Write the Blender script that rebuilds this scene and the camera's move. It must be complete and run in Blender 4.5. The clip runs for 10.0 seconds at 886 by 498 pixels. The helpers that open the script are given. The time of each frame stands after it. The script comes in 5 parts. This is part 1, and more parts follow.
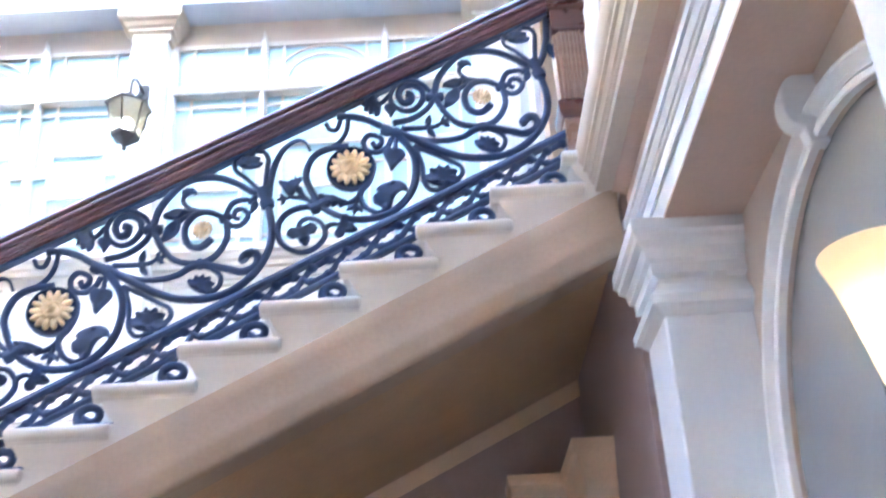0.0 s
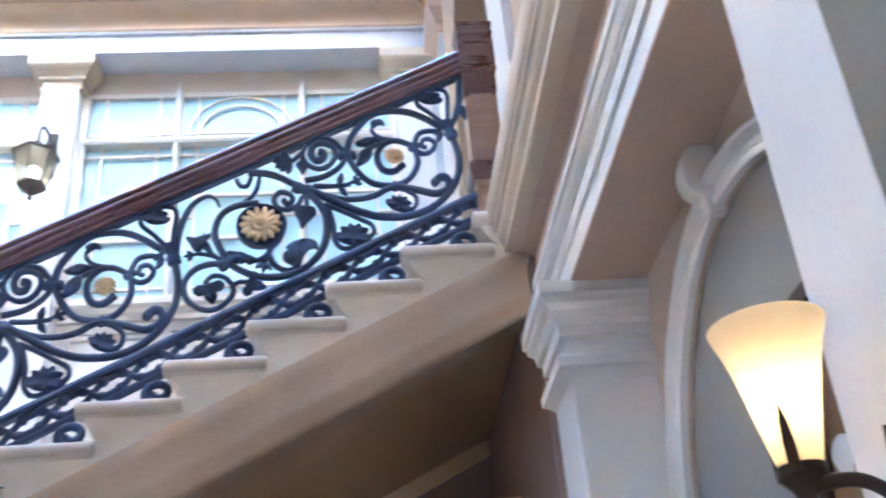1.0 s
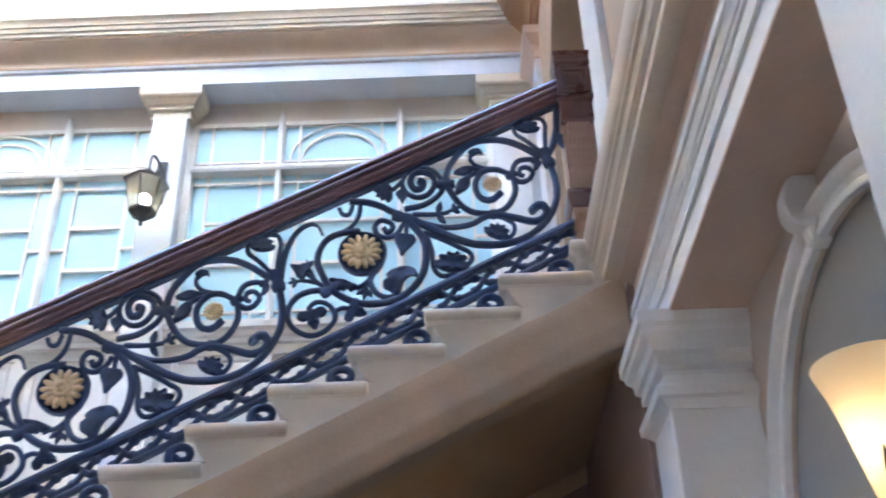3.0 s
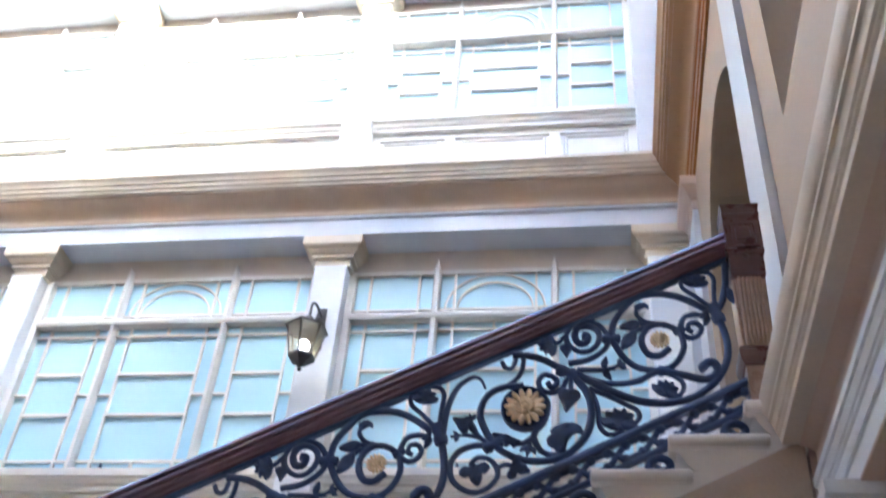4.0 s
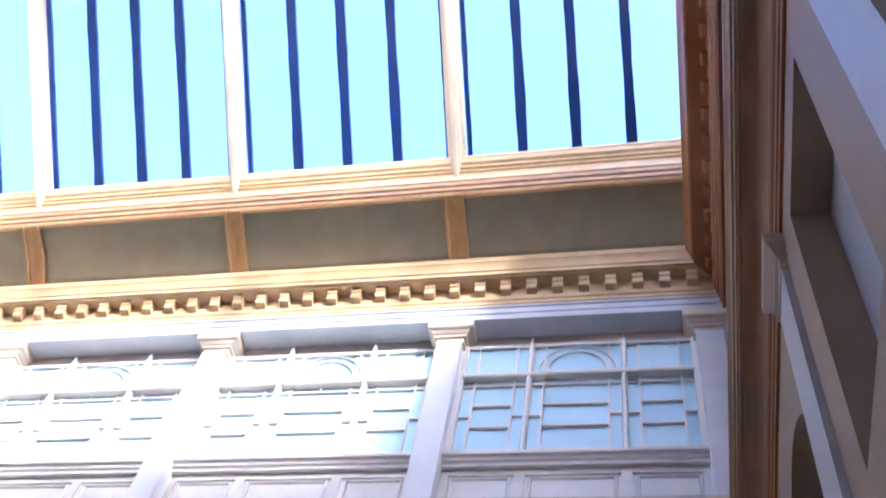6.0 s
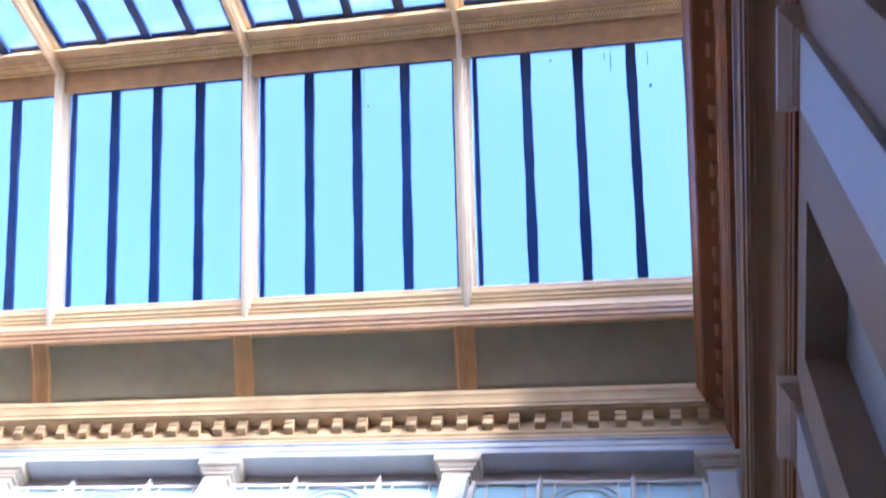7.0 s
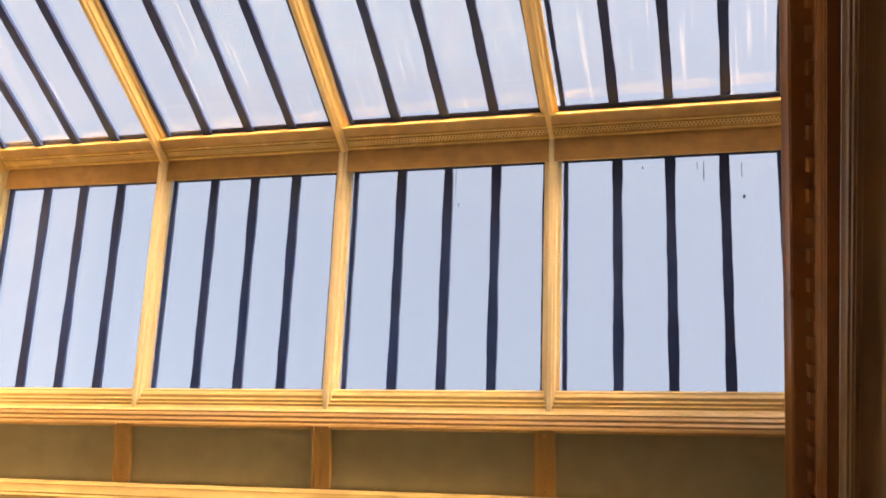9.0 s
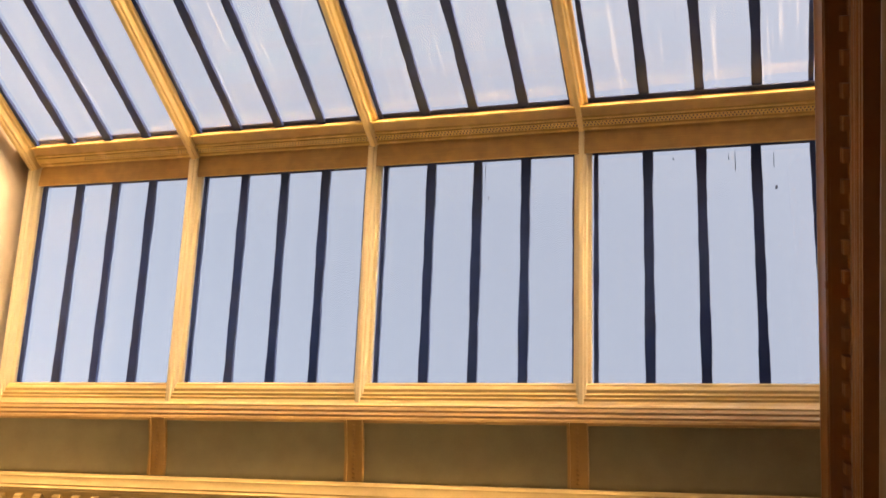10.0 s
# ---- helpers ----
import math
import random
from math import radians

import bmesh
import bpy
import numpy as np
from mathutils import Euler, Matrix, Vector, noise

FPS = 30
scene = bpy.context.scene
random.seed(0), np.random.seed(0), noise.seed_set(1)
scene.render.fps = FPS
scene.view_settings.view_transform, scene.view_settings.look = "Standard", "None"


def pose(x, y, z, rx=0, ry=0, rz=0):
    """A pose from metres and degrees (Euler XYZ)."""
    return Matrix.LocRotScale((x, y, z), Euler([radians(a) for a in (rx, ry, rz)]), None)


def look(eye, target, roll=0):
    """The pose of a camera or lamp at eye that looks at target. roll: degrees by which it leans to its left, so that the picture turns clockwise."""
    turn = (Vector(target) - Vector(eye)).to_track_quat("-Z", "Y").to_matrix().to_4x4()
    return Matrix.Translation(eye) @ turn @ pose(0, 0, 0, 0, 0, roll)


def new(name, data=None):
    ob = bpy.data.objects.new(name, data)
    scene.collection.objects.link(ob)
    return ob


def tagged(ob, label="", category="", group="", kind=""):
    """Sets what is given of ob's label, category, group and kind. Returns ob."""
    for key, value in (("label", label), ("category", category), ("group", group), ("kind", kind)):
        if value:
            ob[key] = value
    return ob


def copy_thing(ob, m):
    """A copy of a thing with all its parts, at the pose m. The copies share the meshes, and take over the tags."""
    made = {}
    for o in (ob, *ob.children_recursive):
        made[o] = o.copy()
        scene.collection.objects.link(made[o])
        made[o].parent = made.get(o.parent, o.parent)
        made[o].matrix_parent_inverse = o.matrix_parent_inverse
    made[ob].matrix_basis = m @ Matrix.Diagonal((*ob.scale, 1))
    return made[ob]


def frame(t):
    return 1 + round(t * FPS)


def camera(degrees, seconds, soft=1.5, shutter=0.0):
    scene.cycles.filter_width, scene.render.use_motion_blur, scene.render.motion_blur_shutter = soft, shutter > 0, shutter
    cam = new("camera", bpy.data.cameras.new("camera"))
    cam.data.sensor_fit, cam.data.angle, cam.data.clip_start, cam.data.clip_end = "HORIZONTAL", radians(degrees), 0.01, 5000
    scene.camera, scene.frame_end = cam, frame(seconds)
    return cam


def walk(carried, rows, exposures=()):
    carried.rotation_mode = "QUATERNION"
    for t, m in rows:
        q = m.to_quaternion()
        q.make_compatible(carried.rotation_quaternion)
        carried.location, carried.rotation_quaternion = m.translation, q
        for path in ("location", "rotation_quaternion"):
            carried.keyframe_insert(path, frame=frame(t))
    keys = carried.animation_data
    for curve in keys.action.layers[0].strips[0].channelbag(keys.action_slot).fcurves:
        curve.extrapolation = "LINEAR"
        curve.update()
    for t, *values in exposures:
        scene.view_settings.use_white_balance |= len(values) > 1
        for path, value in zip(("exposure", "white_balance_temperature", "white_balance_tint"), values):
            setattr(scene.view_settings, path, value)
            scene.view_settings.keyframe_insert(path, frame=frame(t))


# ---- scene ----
cam = camera(47.45, 10.0, soft=1.7, shutter=0.4)
PATH = [
    (0, pose(0.123, -0.072, 1.486, 116.878, 2.744, 1.324)),
    (0.2, pose(0.129, -0.079, 1.491, 118.649, 2.686, -0.255)),
    (0.5, pose(0.133, -0.091, 1.496, 119.965, 2.504, -1.608)),
    (0.7, pose(0.142, -0.089, 1.506, 120.076, 2.929, -1.867)),
    (1, pose(0.156, -0.082, 1.512, 119.584, 4.329, -3.124)),
    (1.2, pose(0.161, -0.087, 1.509, 121.123, 5.592, -5.841)),
    (1.5, pose(0.155, -0.095, 1.505, 120.734, 5.702, -6.004)),
    (1.8, pose(0.156, -0.095, 1.508, 120.518, 5.329, -5.394)),
    (2, pose(0.155, -0.096, 1.508, 120.927, 5.486, -4.131)),
    (2.2, pose(0.154, -0.097, 1.510, 121.382, 5.572, -3.590)),
    (3.3, pose(0.127, -0.143, 1.505, 120.977, -0.305, 4.013)),
    (3.5, pose(0.107, -0.139, 1.517, 123.081, -1.373, 5.485)),
    (3.7, pose(0.088, -0.139, 1.529, 124.837, -2.664, 6.677)),
    (4, pose(0.059, -0.141, 1.546, 129.253, -3.916, 7.737)),
    (4.2, pose(0.050, -0.154, 1.553, 130.638, -4.391, 8.044)),
    (4.5, pose(0.038, -0.174, 1.562, 134.627, -4.499, 7.619)),
    (4.7, pose(0.037, -0.195, 1.564, 136.778, -5.013, 8.798)),
    (5, pose(0.037, -0.220, 1.559, 139.481, -5.472, 9.641)),
    (5.2, pose(0.039, -0.228, 1.569, 140.552, -5.443, 9.866)),
    (5.5, pose(0.042, -0.241, 1.584, 143.005, -6.520, 9.661)),
    (5.7, pose(0.045, -0.228, 1.568, 145.054, -7.106, 9.379)),
    (6.8, pose(0.013, -0.267, 1.579, 152.949, -9.039, 8.394)),
    (7, pose(0.010, -0.261, 1.593, 154.928, -8.999, 7.814)),
    (7.2, pose(0.005, -0.271, 1.594, 156.973, -8.556, 6.917)),
    (7.5, pose(-0.003, -0.287, 1.597, 158.574, -8.638, 6.584)),
    (7.7, pose(-0.008, -0.291, 1.597, 159.029, -8.840, 6.604)),
    (8, pose(-0.016, -0.297, 1.597, 159.667, -10.293, 6.181)),
    (8.2, pose(-0.019, -0.294, 1.588, 159.962, -11.498, 6.114)),
    (8.5, pose(-0.025, -0.290, 1.575, 160.010, -13.068, 6.491)),
    (8.8, pose(-0.089, -0.313, 1.571, 160.306, -13.697, 6.722)),
    (9, pose(-0.133, -0.328, 1.570, 160.588, -14.052, 6.808)),
    (9.3, pose(-0.165, -0.349, 1.551, 160.810, -14.603, 7.221)),
    (9.5, pose(-0.186, -0.364, 1.539, 160.957, -14.910, 7.200)),
    (9.8, pose(-0.203, -0.373, 1.538, 160.143, -15.102, 7.594)),
    (10, pose(-0.214, -0.380, 1.539, 159.849, -15.198, 7.737)),
]
EXPOSURES = [(0.0, 6.19, 5000, 8), (0.5, 5.92, 5050, 8), (1.0, 5.63, 5100, 7), (2.0, 5.32, 5200, 6), (3.5, 5.0, 5250, 7), (4.5, 4.35, 5300, 14), (5.5, 3.45, 5250, 23),
             (6.8, 2.75, 4550, 26), (7.0, 2.7, 4600, 24), (7.5, 2.55, 6600, 14), (8.0, 2.42, 9400, 17), (9.0, 2.17, 11400, 21), (10.0, 2.02, 12000, 22)]
walk(cam, PATH, EXPOSURES)

# ---- light ----
world = bpy.data.worlds.new("sky")
scene.world = world
world.use_nodes = True
wn = world.node_tree
sky = wn.nodes.new("ShaderNodeTexSky")
sky.sky_type = "NISHITA"
sky.sun_disc = False
sky.dust_density, sky.air_density = 2.5, 1.0
SUN_EL, SUN_AZ = radians(29), radians(149)
sky.sun_elevation, sky.sun_rotation = SUN_EL, SUN_AZ
wn.nodes["Background"].inputs["Strength"].default_value = 0.15
wn.links.new(sky.outputs[0], wn.nodes["Background"].inputs[0])
sun_data = bpy.data.lights.new("sun", "SUN")
sun_data.energy, sun_data.angle, sun_data.color = 1.2, radians(4), (1.0, 0.86, 0.64)
sun = new("sun", sun_data)
# where the sun stands, seen from the place
SUN_DIR = Vector((math.sin(SUN_AZ) * math.cos(SUN_EL), math.cos(SUN_AZ) * math.cos(SUN_EL), math.sin(SUN_EL)))
sun.matrix_world = look(SUN_DIR * 60, (0, 0, 0))

# ---- materials ----


def material(name, colour, rough=0.5, metal=0.0, vary=0.12, scale=3.0, bump=0.1, fine=60.0, second=None, coat=0.0, gloss=0.12, grain=None):
    """A procedural surface: a base colour that drifts at a coarse and a fine scale, with a fine relief."""
    m = bpy.data.materials.new(name)
    m.use_nodes = True
    nt = m.node_tree
    n, ln = nt.nodes, nt.links
    bs = n["Principled BSDF"]
    bs.inputs["Metallic"].default_value = metal
    bs.inputs["Coat Weight"].default_value = coat
    tc = n.new("ShaderNodeTexCoord")
    a = n.new("ShaderNodeTexNoise")
    a.inputs["Scale"].default_value, a.inputs["Detail"].default_value = scale, 5
    b = n.new("ShaderNodeTexNoise")
    b.inputs["Scale"].default_value, b.inputs["Detail"].default_value = fine, 3
    ln.new(tc.outputs["Object"], a.inputs["Vector"])
    if grain:
        mp = n.new("ShaderNodeMapping")
        mp.inputs["Scale"].default_value = grain
        ln.new(tc.outputs["Object"], mp.inputs["Vector"])
        ln.new(mp.outputs["Vector"], b.inputs["Vector"])
    else:
        ln.new(tc.outputs["Object"], b.inputs["Vector"])
    r = n.new("ShaderNodeValToRGB")
    c2 = second or tuple(c * (1 - vary) for c in colour)
    r.color_ramp.elements[0].position, r.color_ramp.elements[1].position = 0.35, 0.68
    r.color_ramp.elements[0].color, r.color_ramp.elements[1].color = (*c2, 1), (*colour, 1)
    ln.new(a.outputs["Fac"], r.inputs["Fac"])
    mx = n.new("ShaderNodeMix")
    mx.data_type, mx.blend_type = "RGBA", "MULTIPLY"
    mr = n.new("ShaderNodeMapRange")
    mr.inputs["To Min"].default_value, mr.inputs["To Max"].default_value = 1 - vary, 1 + vary * 0.4
    ln.new(b.outputs["Fac"], mr.inputs["Value"])
    mx.inputs["Factor"].default_value = 1.0
    ln.new(r.outputs["Color"], mx.inputs["A"])
    ln.new(mr.outputs["Result"], mx.inputs["B"])
    ln.new(mx.outputs["Result"], bs.inputs["Base Color"])
    rr = n.new("ShaderNodeMapRange")
    rr.inputs["To Min"].default_value, rr.inputs["To Max"].default_value = max(rough - gloss, 0.03), min(rough + gloss, 1)
    ln.new(a.outputs["Fac"], rr.inputs["Value"])
    ln.new(rr.outputs["Result"], bs.inputs["Roughness"])
    if bump:
        bp = n.new("ShaderNodeBump")
        bp.inputs["Strength"].default_value, bp.inputs["Distance"].default_value = bump, 0.01
        ln.new(b.outputs["Fac"], bp.inputs["Height"])
        ln.new(bp.outputs["Normal"], bs.inputs["Normal"])
    return m


CREAM = material("cream_paint", (0.72, 0.62, 0.47), 0.45, vary=0.10)
WALL = material("wall_paint", (0.62, 0.52, 0.43), 0.6, vary=0.10)
TAN = material("tan_wall_paint", (0.42, 0.30, 0.195), 0.6, vary=0.10)
PIERS = material("greyish_pier_paint", (0.60, 0.585, 0.58), 0.45, vary=0.08)
WARMBEIGE = material("warm_beige_paint", (0.65, 0.545, 0.425), 0.45, vary=0.10)
PALE = material("pale_beige_paint", (0.70, 0.62, 0.53), 0.45, vary=0.10)
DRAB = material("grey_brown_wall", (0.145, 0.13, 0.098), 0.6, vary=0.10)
# white greyed for the shade of overhanging cornices; the corner strip shares it
BLUEGREY = material("pale_shaded_grey", (0.60, 0.62, 0.66), 0.45, vary=0.08)
# end-wall run of the middle frieze and cornice, darkened for shade
ENDTAN = material("shaded_warm_tan", (0.43, 0.25, 0.12), 0.4, vary=0.10)
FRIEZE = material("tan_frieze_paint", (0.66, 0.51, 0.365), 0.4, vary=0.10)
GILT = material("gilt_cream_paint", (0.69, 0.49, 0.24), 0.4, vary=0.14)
WHITE = material("white_paint", (0.80, 0.80, 0.79), 0.4, vary=0.07)
IVORY = material("ivory_joinery_paint", (0.80, 0.765, 0.70), 0.4, vary=0.07)
STONE = material("stair_stone", (0.69, 0.625, 0.545), 0.42, vary=0.07, scale=5, bump=0.05)
BUFF = material("buff_paint", (0.58, 0.35, 0.14), 0.36, vary=0.12)
# end-wall architraves and top mouldings, darkened for shade
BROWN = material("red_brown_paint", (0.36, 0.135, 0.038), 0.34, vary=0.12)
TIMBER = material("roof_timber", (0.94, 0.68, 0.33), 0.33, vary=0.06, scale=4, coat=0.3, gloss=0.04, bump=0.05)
# roof timber made paler for light reflected onto the rafters
CREAMWOOD = material("lit_cream_wood", (0.95, 0.81, 0.57), 0.35, vary=0.06, scale=4, coat=0.3, gloss=0.04, bump=0.05)
PINKTAN = material("pinkish_tan_paint", (0.62, 0.46, 0.36), 0.55, vary=0.10)
BROWNWOOD = material("brown_varnished_wood", (0.70, 0.41, 0.16), 0.30, vary=0.20, scale=4, coat=0.3, gloss=0.05, grain=(0.03, 1, 1))
SILLBROWN = material("tan_varnished_wood", (0.66, 0.40, 0.18), 0.32, vary=0.12, scale=4, coat=0.3, gloss=0.05)
GILTWOOD = material("gilded_wood", (0.92, 0.64, 0.26), 0.25, vary=0.12, scale=4, coat=0.4)
UPPERWALL = material("dark_red_brown_paint", (0.22, 0.095, 0.045), 0.5, vary=0.12)
# lilac-brown darkened for the shadow under the flight
SPANDREL = material("shaded_lilac_brown", (0.40, 0.285, 0.25), 0.6, vary=0.12)
RECESS = material("recess_plaster", (0.47, 0.49, 0.50), 0.55, vary=0.1)
WALNUT = material("fluted_wood", (0.44, 0.27, 0.19), 0.3, vary=0.3, scale=9, coat=0.3)
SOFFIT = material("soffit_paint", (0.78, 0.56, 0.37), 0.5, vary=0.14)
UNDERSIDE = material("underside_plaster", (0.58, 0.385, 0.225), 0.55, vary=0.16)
STRING = material("string_paint", (0.47, 0.35, 0.245), 0.65, vary=0.10)
IRON = material("painted_iron", (0.046, 0.080, 0.19), 0.46, vary=0.3, fine=150, coat=0.12)
NEWEL = material("dark_mahogany", (0.12, 0.045, 0.038), 0.28, vary=0.25, scale=9, coat=0.6, gloss=0.05)
MAHOGANY = material("mahogany", (0.185, 0.10, 0.122), 0.22, vary=0.08, scale=9, gloss=0.04, second=(0.145, 0.077, 0.098), coat=1.0)
GOLD = material("gilding", (0.97, 0.75, 0.46), 0.42, metal=0.2, vary=0.2, fine=90)
COVE = material("cove_green", (0.37, 0.335, 0.215), 0.6, vary=0.12)
GLAZING = material("glazing_bar", (0.012, 0.042, 0.19), 0.45, vary=0.2)
PANE = material("obscured_pane", (0.54, 0.78, 0.87), 0.32, vary=0.05, scale=1.2, fine=25, bump=0.05)
GREY = material("grey_wall", (0.255, 0.25, 0.235), 0.6, vary=0.10)
FLOOR = material("stone_floor", (0.60, 0.46, 0.33), 0.35, vary=0.2)
PICTURE = material("picture_canvas", (0.12, 0.11, 0.05), 0.35, vary=0.4, scale=7, second=(0.16, 0.06, 0.03), coat=0.4)


def glass_material(name, dirt, tint):
    """Clear roof glass with pale streaks of dirt down the slope."""
    m = bpy.data.materials.new(name)
    m.use_nodes = True
    n, ln = m.node_tree.nodes, m.node_tree.links
    bs = n["Principled BSDF"]
    bs.inputs["Base Color"].default_value = (*tint, 1)
    bs.inputs["Roughness"].default_value = 0.02
    bs.inputs["IOR"].default_value = 1.45
    bs.inputs["Transmission Weight"].default_value = 1.0
    tc = n.new("ShaderNodeTexCoord")
    mp = n.new("ShaderNodeMapping")
    mp.inputs["Scale"].default_value = (9, 0.22, 0.22)
    a = n.new("ShaderNodeTexNoise")
    a.inputs["Scale"].default_value, a.inputs["Detail"].default_value = 2.2, 6
    ln.new(tc.outputs["Object"], mp.inputs["Vector"])
    ln.new(mp.outputs["Vector"], a.inputs["Vector"])
    r = n.new("ShaderNodeMapRange")
    r.inputs["From Min"].default_value, r.inputs["From Max"].default_value = 0.58, 0.9
    r.inputs["To Max"].default_value = dirt
    ln.new(a.outputs["Fac"], r.inputs["Value"])
    df = n.new("ShaderNodeBsdfTranslucent")
    df.inputs["Color"].default_value = (0.8, 0.8, 0.78, 1)
    mx = n.new("ShaderNodeMixShader")
    ln.new(r.outputs["Result"], mx.inputs["Fac"])
    ln.new(bs.outputs["BSDF"], mx.inputs[1])
    ln.new(df.outputs["BSDF"], mx.inputs[2])
    ln.new(mx.outputs["Shader"], n["Material Output"].inputs["Surface"])
    return m


GLASS = {1: glass_material("roof_glass", 0.05, (0.885, 0.945, 0.985)), -1: glass_material("streaked_roof_glass", 0.12, (0.91, 0.955, 0.98))}

# ---- mesh helpers ----


def box(bm, x0, x1, y0, y1, z0, z1):
    vs = [bm.verts.new((x, y, z)) for z in (z0, z1) for y in (y0, y1) for x in (x0, x1)]
    for f in ((0, 2, 3, 1), (4, 5, 7, 6), (0, 1, 5, 4), (1, 3, 7, 5), (3, 2, 6, 7), (2, 0, 4, 6)):
        bm.faces.new([vs[i] for i in f])


def prism(bm, outline, axis, a, b):
    """An outline of 2D points drawn out along an axis from a to b: axis 'x' takes (y, z), 'y' takes (x, z), 'z' takes (x, y)."""
    def place(p, d):
        return {"x": (d, p[0], p[1]), "y": (p[0], d, p[1]), "z": (p[0], p[1], d)}[axis]
    lo = [bm.verts.new(place(p, a)) for p in outline]
    hi = [bm.verts.new(place(p, b)) for p in outline]
    k = len(outline)
    for i in range(k):
        j = (i + 1) % k
        bm.faces.new((lo[i], lo[j], hi[j], hi[i]))
    bm.faces.new(lo[::-1])
    bm.faces.new(hi)


def sweep(bm, path, profile, closed=True):
    """A profile of (inward, z) swept along a plan path of (x, y), mitred at the bends; inward is to the right of the way."""
    P = [Vector(p) for p in path]
    rows = []
    for i, p in enumerate(P):
        a = (p - P[i - 1]).normalized() if i else None
        b = (P[i + 1] - p).normalized() if i + 1 < len(P) else None
        d1 = a or b
        d2 = b or a
        n1, n2 = Vector((d1.y, -d1.x)), Vector((d2.y, -d2.x))
        n = (n1 + n2)
        n = n / n.dot(n1) if n.length > 1e-6 else n1
        rows.append([bm.verts.new((p.x + n.x * u, p.y + n.y * u, z)) for u, z in profile])
    k = len(profile)
    for r, q in zip(rows, rows[1:]):
        for i in range(k if closed else k - 1):
            j = (i + 1) % k
            bm.faces.new((r[i], r[j], q[j], q[i])).material_index = rows.index(r)
    if closed:
        bm.faces.new(rows[0][::-1])
        bm.faces.new(rows[-1])


def mesh(name, bm, mat, smooth=False):
    bmesh.ops.recalc_face_normals(bm, faces=bm.faces)
    me = bpy.data.meshes.new(name)
    bm.to_mesh(me)
    bm.free()
    me.materials.append(mat)
    if smooth:
        me.polygons.foreach_set("use_smooth", [True] * len(me.polygons))
        me.set_sharp_from_angle(angle=radians(35))
    return me


def part(name, bm, mat, parent, label="", smooth=False):
    """One mesh object under a thing or a part."""
    ob = new(name, mesh(name, bm, mat, smooth))
    ob.parent = parent
    if label:
        ob["label"] = label
    return ob


def thing(name, label, category, group="", kind="", at=(0, 0, 0)):
    ob = new(name)
    ob.location = at
    ob.empty_display_size = 0.2
    return tagged(ob, label, category, group, kind)


def solid(name, bm, mat, label, category, kind="structure", smooth=False, group=""):
    return tagged(new(name, mesh(name, bm, mat, smooth)), label, category, group, kind)


def curve_mesh(name, splines, mat, depth, res=2, closed=()):
    """Round bars along lists of points, as one mesh."""
    cu = bpy.data.curves.new(name, "CURVE")
    cu.dimensions = "3D"
    cu.bevel_depth, cu.bevel_resolution = depth, res
    cu.use_fill_caps = True
    for i, pts in enumerate(splines):
        sp = cu.splines.new("POLY")
        sp.points.add(len(pts) - 1)
        for q, p in zip(sp.points, pts):
            q.co = (p[0], p[1], p[2], 1)
            q.radius = p[3] if len(p) > 3 else 1.0
        sp.use_cyclic_u = i in closed
    tmp = bpy.data.objects.new(name, cu)
    me = bpy.data.meshes.new_from_object(tmp)
    bpy.data.objects.remove(tmp)
    bpy.data.curves.remove(cu)
    me.name = name
    me.materials.clear()
    me.materials.append(mat)
    me.polygons.foreach_set("use_smooth", [True] * len(me.polygons))
    return me


# ---- the plan ----
BAY = 3.36              # bay of the long wall
COL_X = -2.605           # a column of the long wall
YB = 7.60                # face of the architraves on the long wall
XR = 0.95                # face of the architraves on the end wall
XL = COL_X - 3 * BAY     # the other end wall
YN = -2.6                # long wall behind the viewer
COLS = [COL_X + k * BAY for k in (-2, -1, 0, 1)]
RIDGE_Y, RIDGE_Z = 2.945, 16.60
EAVE_Y, EAVE_Z = 6.226, 14.42
# ---- large structure ----


def ring_stack(bm, rows):
    """Skins a stack of closed rings of equal count and closes its two ends."""
    vs = [[bm.verts.new(p) for p in r] for r in rows]
    k = len(vs[0])
    for r, q in zip(vs, vs[1:]):
        for i in range(k):
            bm.faces.new((r[i], r[(i + 1) % k], q[(i + 1) % k], q[i]))
    bm.faces.new(vs[0][::-1])
    bm.faces.new(vs[-1])


def lathe(bm, profile, n=24, at=(0, 0, 0)):
    ring_stack(bm, [[(at[0] + r * math.cos(2 * math.pi * i / n), at[1] + r * math.sin(2 * math.pi * i / n), at[2] + z) for i in range(n)]
                    for r, z in profile])


def arch_wall(bm, x0, x1, ya, yb, z0, z1, yc, r, spring, n=20):
    """A wall between x0 and x1 from ya to yb with a round-headed opening about yc."""
    pts = [(yc - r * math.cos(math.pi * i / n), spring + r * math.sin(math.pi * i / n)) for i in range(n + 1)]
    prism(bm, [(ya, z0), (yc - r, z0)] + pts + [(yc + r, z0), (yb, z0), (yb, z1), (ya, z1)], "x", x0, x1)


def frame_ring(bm, x0, x1, z0, z1, w, y0, y1):
    """An upright rectangular frame of bars of width w."""
    box(bm, x0, x1, y0, y1, z0, z0 + w)
    box(bm, x0, x1, y0, y1, z1 - w, z1)
    box(bm, x0, x0 + w, y0, y1, z0 + w, z1 - w)
    box(bm, x1 - w, x1, y0, y1, z0 + w, z1 - w)


